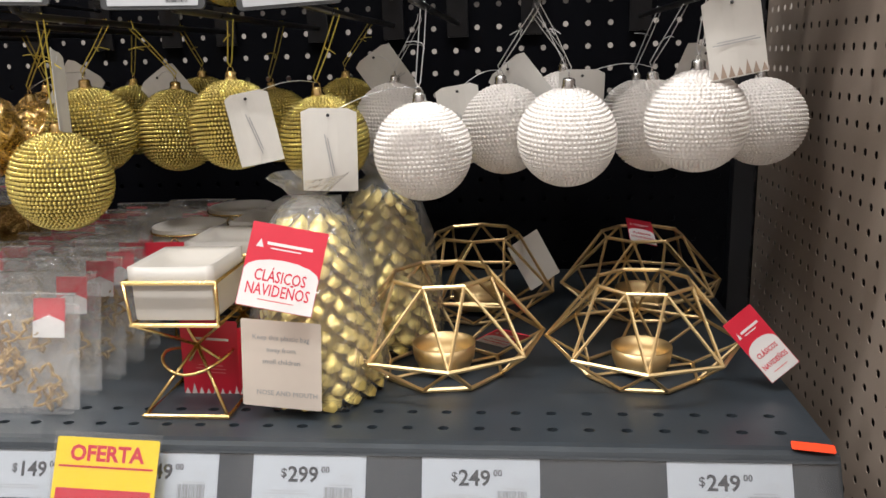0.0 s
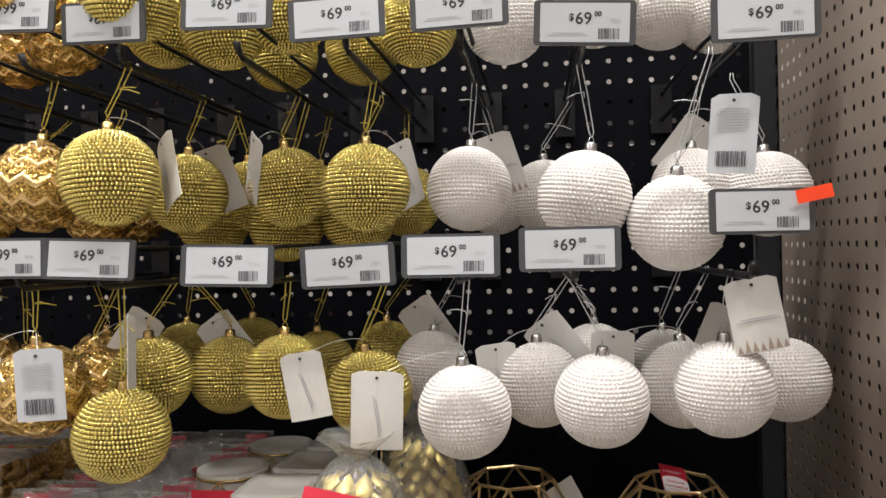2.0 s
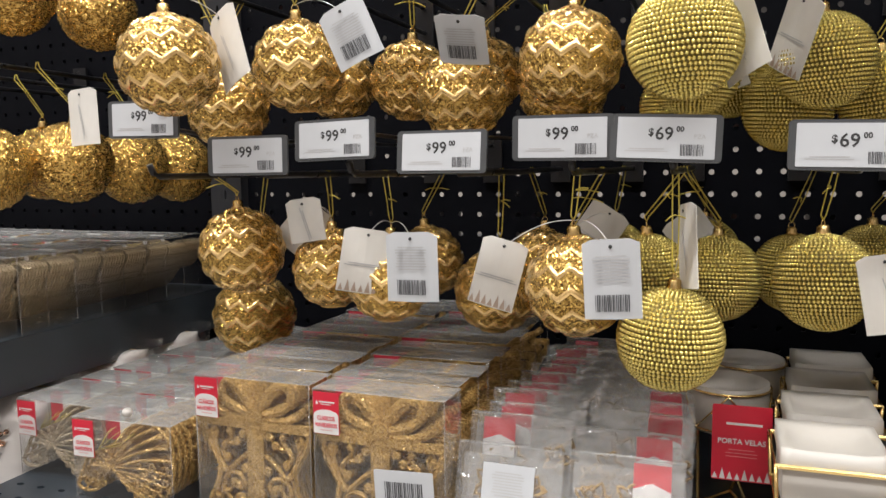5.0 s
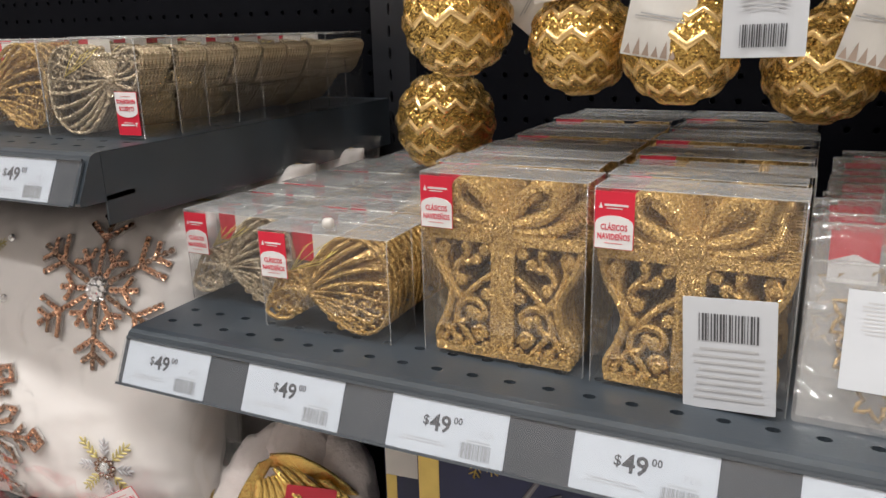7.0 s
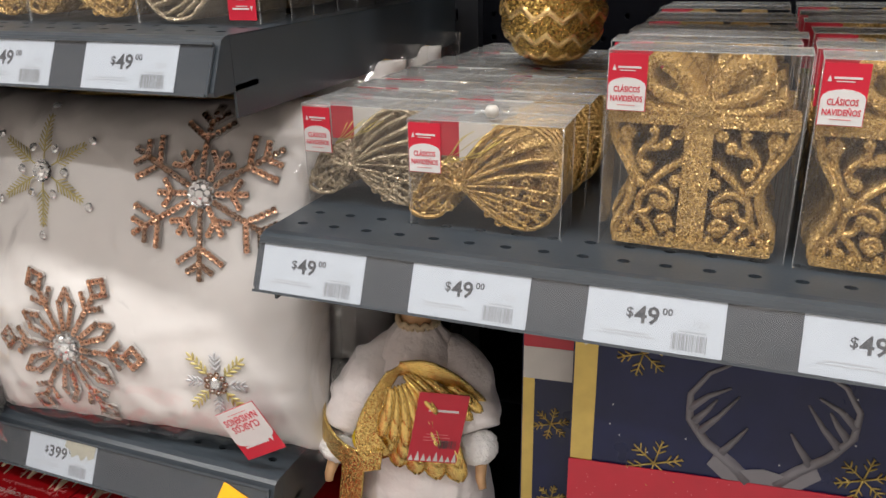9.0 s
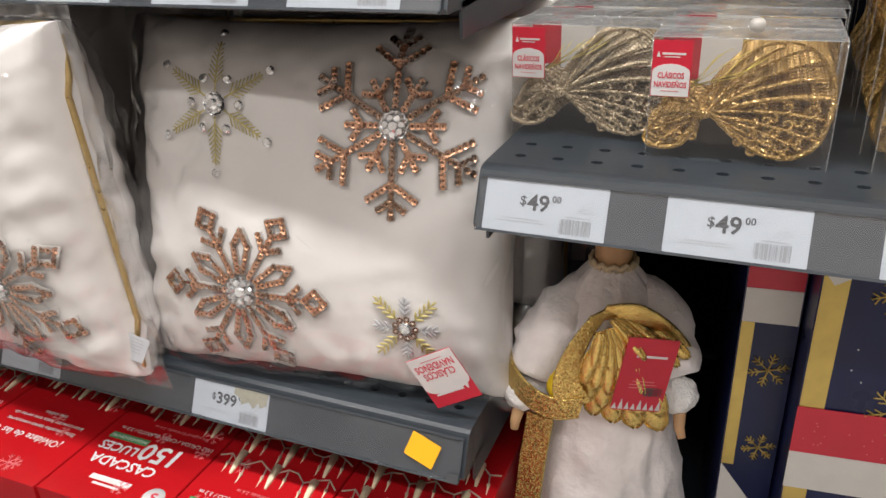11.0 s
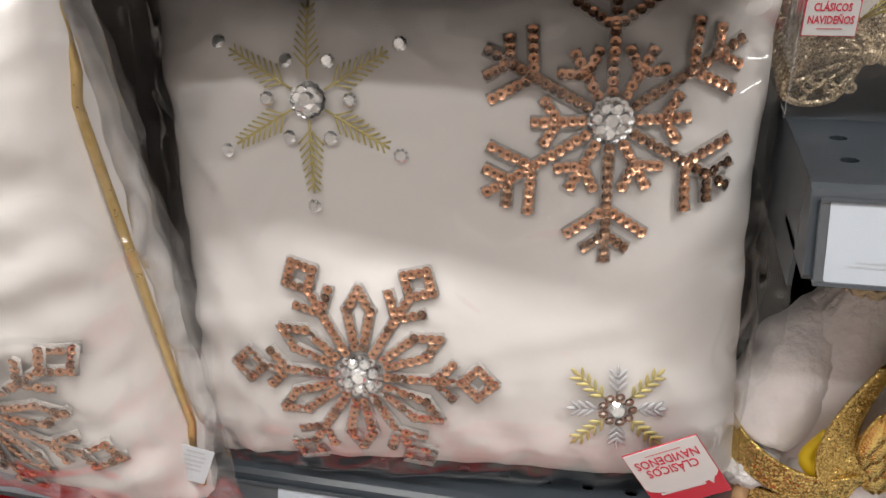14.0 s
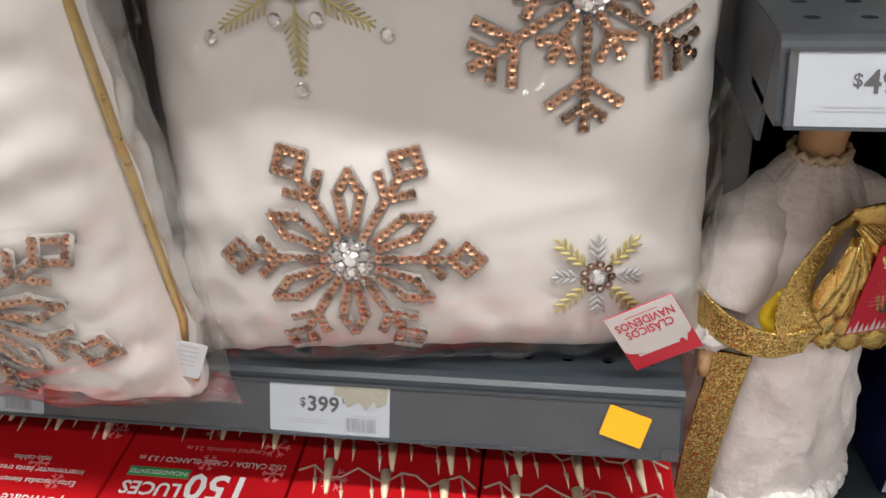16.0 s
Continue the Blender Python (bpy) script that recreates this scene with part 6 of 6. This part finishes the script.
# ---- gift boxes behind the doll ----
def gold_flake(g, cx, cz, r, y):
    for j in range(6):
        a = math.pi * j / 3 + 0.3
        p, q = Vector((cx, y, cz)), Vector((cx + r * math.cos(a), y, cz + r * math.sin(a)))
        g.tube([p, q], 0.0007, 4)
        for f in (0.45, 0.7):
            m = p.lerp(q, f)
            for s in (-0.8, 0.8):
                g.tube([m, m + Vector((0.32 * r * math.cos(a + s), 0, 0.32 * r * math.sin(a + s)))], 0.0006, 4)
        g.tube([q, q + Vector((0.0004, 0, 0.0004))], 0.0014, 5)


def gift_box(x0, x1, label):
    w, h, d = x1 - x0, 0.335, 0.18
    th = thing("gift_box", pose(x0, 0.662, 0.796, 0, 0, 6), label, "gift box", "navy gift boxes")
    part("box", Geo().prism(rrect(w, h, 0.001, 1, w / 2, h / 2), 0, d), M_NAVY, th)
    part("gold_edge", Geo().box(0.001, 0.017, -0.0006, 0, 0.002, h - 0.002), M_GOLDINK, th, "gold printed edge")
    part("corner_patch", Geo().prism([(0.001, h - 0.012), (0.001, h - 0.001), (0.040, h - 0.001), (0.008, h - 0.021)], -0.0011, -0.0007), M_TAG, th)
    part("red_band", Geo().box(0, w, -0.0016, -0.0007, 0.178, 0.217), M_RED, th, "red paper band")
    part("white_band", Geo().box(0, w, -0.0016, -0.0007, 0.145, 0.1778), M_TAG, th, "cream paper band")
    g, r = Geo(), random.Random(4)
    for k in range(60):
        x, z = r.uniform(0.002, w - 0.002), r.uniform(0.180, 0.215)
        g.box(x, x + 0.0008, -0.0018, -0.0016, z, z + 0.0008)
    part("speckle", g, M_PINKINK, th)
    cx = 0.136
    letter("CLÁSICOS", 0.0095, M_REDINK, th, cx + 0.012, -0.0018, 0.166, 0.0003)
    letter("NAVIDEÑOS", 0.0095, M_REDINK, th, cx + 0.012, -0.0018, 0.155, 0.0003)
    part("mark", Geo().box(cx - 0.008, cx + 0.026, -0.0018, -0.0016, 0.195, 0.200).prism([(cx - 0.016, 0.194), (cx - 0.009, 0.194), (cx - 0.0125, 0.203)], -0.0018, -0.0016), M_WHITEINK, th)
    for s in (-1, 1):
        g = Geo()
        main = [(cx + s * x, -0.0006, z) for x, z in ((0.008, 0.218), (0.022, 0.232), (0.040, 0.246), (0.053, 0.264), (0.054, 0.284), (0.043, 0.302), (0.030, 0.310))]
        g.tube(main, 0.0048, 6, flat=0.12, taper=lambda t: 1.1 - 0.85 * t)
        for a, b, c in (((0.046, 0.254), (0.034, 0.268), (0.022, 0.286)), ((0.030, 0.238), (0.020, 0.252), (0.014, 0.262)), ((0.054, 0.272), (0.042, 0.284), (0.028, 0.292)), ((0.050, 0.262), (0.042, 0.272), (0.036, 0.282))):
            g.tube([(cx + s * p[0], -0.0006, p[1]) for p in (a, b, c)], 0.0032, 6, flat=0.15, taper=lambda t: 1.1 - 0.8 * t)
        g.prism([(cx + s * x, z) for x, z in ((0.010, 0.217), (0.026, 0.217), (0.038, 0.228), (0.034, 0.236), (0.018, 0.230))][::s], -0.0009, -0.0003)
        part("printed_antler", g, M_DEER, th, "grey printed antler")
    g = Geo()
    g.prism([(cx - 0.022, 0.2165), (cx + 0.022, 0.2165), (cx + 0.018, 0.226), (cx, 0.230), (cx - 0.018, 0.226)], -0.0010, -0.0004)
    part("printed_stag", g, M_DEER, th, "grey printed stag head")
    for fx, fz, fr in ((0.048, 0.312, 0.018), (0.062, 0.222, 0.020), (0.045, 0.088, 0.024), (0.20, 0.232, 0.018), (0.23, 0.30, 0.016)):
        if fx < w - 0.02:
            g = Geo()
            gold_flake(g, fx, fz, fr, -0.0006)
            part("flake_print", g, M_GOLDINK, th, "gold printed snowflake")
    g = Geo()
    for k in range(36):
        x, z = r.uniform(0.02, w - 0.004), r.uniform(0.225, h - 0.01)
        g.box(x, x + 0.0010, -0.0005, 0, z, z + 0.0010)
    part("printed_snow", g, M_WHITEINK, th)
    return th


gift_box(-0.674, -0.396, "navy gift box with stag print and red band")
gift_box(-0.388, -0.110, "navy gift box with stag print and red band")
th = thing("window_box", pose(-0.719, 0.690, 0.796, 0, 0, 6), "narrow gift box with gold edge, red and cream panels", "gift box")
part("box", Geo().prism(rrect(0.040, 0.330, 0.001, 1, 0.020, 0.165), 0, 0.15), M_NAVY, th)
part("red_panel", Geo().box(0.001, 0.039, -0.0006, 0, 0.290, 0.328), M_RED, th)
part("cream_panel", Geo().box(0.001, 0.039, -0.0006, 0, 0.262, 0.2898), M_TAG, th)
part("gold_edge", Geo().box(0.001, 0.010, -0.0006, 0, 0.13, 0.2618), M_GOLDINK, th)
for fx, fz, fr in ((0.024, 0.222, 0.014), (0.026, 0.150, 0.012)):
    g = Geo()
    gold_flake(g, fx, fz, fr, -0.0005)
    part("flake_print", g, M_GOLDINK, th)
part("cream_corner", Geo().prism([(0.001, 0.002), (0.038, 0.002), (0.030, 0.09), (0.001, 0.1298)], -0.0006, 0), M_TAG, th)


# ---- angel doll, one plain mesh ----
def ribbon(g, pts, wide, mi, thick=0.0012, trim=3):
    """A woven band along pts; wide gives half its width as a vector at each point; a corded trim runs along both edges."""
    k, n = len(g.v), len(pts)
    pts, wide = [Vector(p) for p in pts], [Vector(w) for w in wide]
    for i in range(n):
        d = (pts[min(n - 1, i + 1)] - pts[max(0, i - 1)]).normalized()
        nor = d.cross(wide[i]).normalized() * thick
        g.v += [tuple(pts[i] + wide[i] + nor), tuple(pts[i] - wide[i] + nor), tuple(pts[i] - wide[i] - nor), tuple(pts[i] + wide[i] - nor)]
    for i in range(n - 1):
        for j in range(4):
            g.f.append((k + 4 * i + j, k + 4 * i + (j + 1) % 4, k + 4 * i + 4 + (j + 1) % 4, k + 4 * i + 4 + j))
            g.m.append(mi)
            g.s.append(False)
    for q in (-1, 1):
        g.tube([p + w * q for p, w in zip(pts, wide)], 0.0014, 6, trim)


def curve3(pts, n=5):
    """Points along a smooth line through pts."""
    p = [Vector(q) for q in pts]
    p = [2 * p[0] - p[1]] + p + [2 * p[-1] - p[-2]]
    out = []
    for i in range(1, len(p) - 2):
        for k in range(n):
            t = k / n
            out.append(0.5 * (2 * p[i] + (p[i + 1] - p[i - 1]) * t + (2 * p[i - 1] - 5 * p[i] + 4 * p[i + 1] - p[i + 2]) * t * t + (3 * p[i] - p[i - 1] - 3 * p[i + 1] + p[i + 2]) * t ** 3))
    return out + [p[-2]]


def cloth(g, prof, n, mi, squash, amp, seed):
    """A draped shell: rings of prof pushed in and out by uneven folds."""
    k = len(g.v)
    fine = curve3([(r, 0, z) for r, z in prof], 5)
    for c in fine:
        for j in range(n):
            t = 2 * math.pi * j / n
            d = (math.cos(t), math.sin(t))
            f = noise.noise((d[0] * 3.1 + seed, d[1] * 3.1, c.z * 9)) + 0.7 * (1 - 2.4 * abs(noise.noise((d[0] * 2.3, d[1] * 2.3 + seed, c.z * 22)))) + 0.3 * noise.noise((d[0] * 7, d[1] * 7, c.z * 60 + seed))
            q = c.x * (1 + amp * f)
            g.v.append((q * d[0], q * d[1] * squash, c.z))
    for i in range(len(fine) - 1):
        for j in range(n):
            g.f.append((k + i * n + j, k + i * n + (j + 1) % n, k + (i + 1) * n + (j + 1) % n, k + (i + 1) * n + j))
            g.m.append(mi)
            g.s.append(True)


def fur(g, c, rad, seed, mi=1):
    """A soft tufted oval: a ball with ragged fine relief."""
    k, rings, n = len(g.v), 22, 34
    for i in range(rings + 1):
        th = math.pi * i / rings
        for j in range(n):
            a = 2 * math.pi * j / n
            d = Vector((math.sin(th) * math.cos(a), math.sin(th) * math.sin(a), math.cos(th)))
            q = 1 + 0.10 * noise.noise(d * 3.5 + Vector((seed, 0, 0))) + 0.09 * noise.noise(d * 11 + Vector((0, seed, 0)))
            g.v.append((c[0] + rad[0] * q * d.x, c[1] + rad[1] * q * d.y, c[2] + rad[2] * q * d.z))
    for i in range(rings):
        for j in range(n):
            g.f.append((k + i * n + j, k + (i + 1) * n + j, k + (i + 1) * n + (j + 1) % n, k + i * n + (j + 1) % n))
            g.m.append(mi)
            g.s.append(True)


def feather(g, p0, p1, w, mi):
    """A padded foil feather with a corded edge."""
    mid = [p0.lerp(p1, q) for q in (0, 0.3, 0.6, 0.85, 1)]
    wid = (0.55, 0.95, 1.0, 0.72, 0.12)
    d = (p1 - p0).normalized()
    side = Vector((-d.z, 0, d.x))
    k = len(g.v)
    for c, q in zip(mid, wid):
        for u, h in ((-1, 0.0), (-0.55, 0.85), (0, 1.0), (0.55, 0.85), (1, 0.0)):
            g.v.append(tuple(c + side * (u * w * q) + Vector((0, -0.0042 * h * q, 0))))
    for i in range(4):
        for j in range(4):
            g.f.append((k + 5 * i + j, k + 5 * i + j + 1, k + 5 * i + j + 6, k + 5 * i + j + 5))
            g.m.append(mi)
            g.s.append(True)
    for u in (-1, 1):
        g.tube([c + side * (u * w * q) + Vector((0, -0.0008, 0)) for c, q in zip(mid, wid)], 0.0009, 5, 3)


def angel(x, y, z):
    g = Geo()
    cloth(g, ((0.070, 0.004), (0.071, 0.03), (0.068, 0.07), (0.062, 0.11), (0.054, 0.15), (0.045, 0.185)), 120, 0, 0.80, 0.085, 2.0)
    cloth(g, ((0.046, 0.160), (0.051, 0.182), (0.050, 0.208), (0.045, 0.232), (0.036, 0.252), (0.025, 0.270), (0.015, 0.283)), 110, 0, 0.86, 0.085, 5.0)
    for k in range(34):
        t = 2 * math.pi * k / 34
        fur(g, (0.068 * math.cos(t), 0.056 * math.sin(t), 0.013), (0.010, 0.010, 0.013), 40 + k)
    lace = [(0.0175 * math.cos(t), 0.0165 * math.sin(t), 0.284 + 0.0016 * math.sin(12 * t)) for t in [2 * math.pi * k / 48 for k in range(48)]]
    g.tube(lace, 0.0026, 6, 5, True)
    for k in range(0, 48, 2):
        g.lathe([(0.0004, -0.002), (0.0021, 0), (0.0004, 0.002)], 6, 5, Matrix.Translation(Vector(lace[k]) * 1.0 + Vector((0, 0, -0.0028))))
    g.lathe([(0.0150, 0.272), (0.0142, 0.290), (0.0150, 0.302), (0.022, 0.314), (0.027, 0.335), (0.022, 0.352), (0.008, 0.362)], 28, 2, wob=lambda i, t: 1 + 0.03 * math.sin(6 * t + i))
    # puffed sleeves
    for way, seed in ((((-0.016, 0.004, 0.254), (-0.029, -0.004, 0.243), (-0.040, -0.014, 0.226), (-0.050, -0.026, 0.208), (-0.058, -0.038, 0.192)), 3), (((0.016, 0.006, 0.254), (0.029, 0.004, 0.243), (0.040, -0.002, 0.226), (0.048, -0.010, 0.208), (0.056, -0.018, 0.194)), 8)):
        k = len(g.v)
        g.tube(curve3(way, 6), 0.0245, 26, 0, False, True, 1.0, None, lambda t: 0.45 + 0.62 * math.sin(math.pi * min(1, 0.10 + t * 0.70)))
        c0 = Vector(way[2])
        for i in range(k, len(g.v)):
            p = Vector(g.v[i])
            d = (p - c0).normalized()
            f = noise.noise(p * 38 + Vector((seed, 0, 0))) + 0.8 * (1 - 2.4 * abs(noise.noise(Vector((p.x * 34, p.y * 34, p.z * 75 + seed)))))
            g.v[i] = tuple(p + d * 0.0040 * f)
    fur(g, (-0.061, -0.044, 0.176), (0.019, 0.017, 0.014), 5)
    fur(g, (0.058, -0.021, 0.180), (0.017, 0.016, 0.016), 6)
    g.tube([(0.062, -0.028, 0.168), (0.063, -0.034, 0.157), (0.066, -0.038, 0.150)], 0.0055, 8, 2, taper=lambda t: 1 - 0.4 * t)
    g.tube([(-0.064, -0.052, 0.164), (-0.066, -0.058, 0.154), (-0.066, -0.060, 0.148)], 0.0055, 8, 2, taper=lambda t: 1 - 0.4 * t)
    # woven gold bands: along the cuff, up to the wing, and down the skirt
    way = curve3(((-0.080, -0.030, 0.206), (-0.070, -0.052, 0.196), (-0.052, -0.065, 0.187), (-0.030, -0.072, 0.184), (-0.010, -0.073, 0.190)), 5)
    ribbon(g, way, [(0.002, -0.001, 0.0095)] * len(way), 3)
    way = curve3(((-0.014, -0.073, 0.192), (-0.022, -0.070, 0.204), (-0.022, -0.066, 0.222), (-0.014, -0.061, 0.244), (0.000, -0.056, 0.268)), 5)
    ribbon(g, way, [Vector((0.0105 - 0.004 * i / len(way), 0.002, 0.004)) for i in range(len(way))], 3)
    way = curve3(((0.000, -0.055, 0.266), (0.022, -0.052, 0.268), (0.042, -0.040, 0.252), (0.058, -0.026, 0.228), (0.064, -0.018, 0.212)), 5)
    ribbon(g, way, [Vector((0.003, -0.001, 0.0065))] * len(way), 4)
    way = curve3(((-0.046, -0.052, 0.160), (-0.052, -0.054, 0.110), (-0.056, -0.056, 0.060), (-0.058, -0.060, 0.008)), 6)
    ribbon(g, way, [Vector((0.0105, -0.003, 0))] * len(way), 3)
    g.tube(curve3(((-0.024, -0.060, 0.216), (-0.034, -0.062, 0.200), (-0.028, -0.066, 0.192)), 4), 0.006, 8, 6, False, True, 0.5)
    # foil feathers in overlapping rows that fan from the shoulder
    root = Vector((0.002, -0.058, 0.268))
    for a0, a1, l0, l1, cnt, dy in ((-104, -60, 0.088, 0.124, 5, 0.0), (-50, -30, 0.072, 0.078, 3, 0.012)):
        for row, (f0, f1) in enumerate(((0.66, 1.0), (0.48, 0.84), (0.30, 0.66), (0.10, 0.48))):
            for k in range(cnt):
                u = (k + 0.25 + 0.5 * (row % 2)) / cnt
                a, m = radians(a0 + (a1 - a0) * u), l0 + (l1 - l0) * u
                d = Vector((math.cos(a), 0, math.sin(a)))
                off = Vector((0, dy + 0.016 * u - 0.012 * math.sin(math.pi * f1) - 0.0012 * row, 0))
                feather(g, root + d * (m * f0) + off, root + d * (m * f1) + off, 0.46 * m * f1 * radians(abs(a1 - a0)) / cnt * 1.35, 4)
    ob = part("angel_doll", g, [M_DRESS, M_FUR, M_SKIN, M_BROCADE, M_LEAF, M_LACE, M_YSATIN], None, "", pose(x, y, z, 0, 0, 4))
    return tagged(ob, "angel doll in white velvet with gold wings, seen from behind", "doll")


angel(-0.818, 0.717, 0.796)
card = red_card(thing("doll_tag", pose(-0.780, 0.662, 1.014, -3, 12, 30), "red printed tag hanging on the angel doll", "hang tag"), Matrix(), 0.041, 0.062, "")
part("barcode", SMALLCODE, None, card, "", pose(0.010, -0.0009, -0.014))
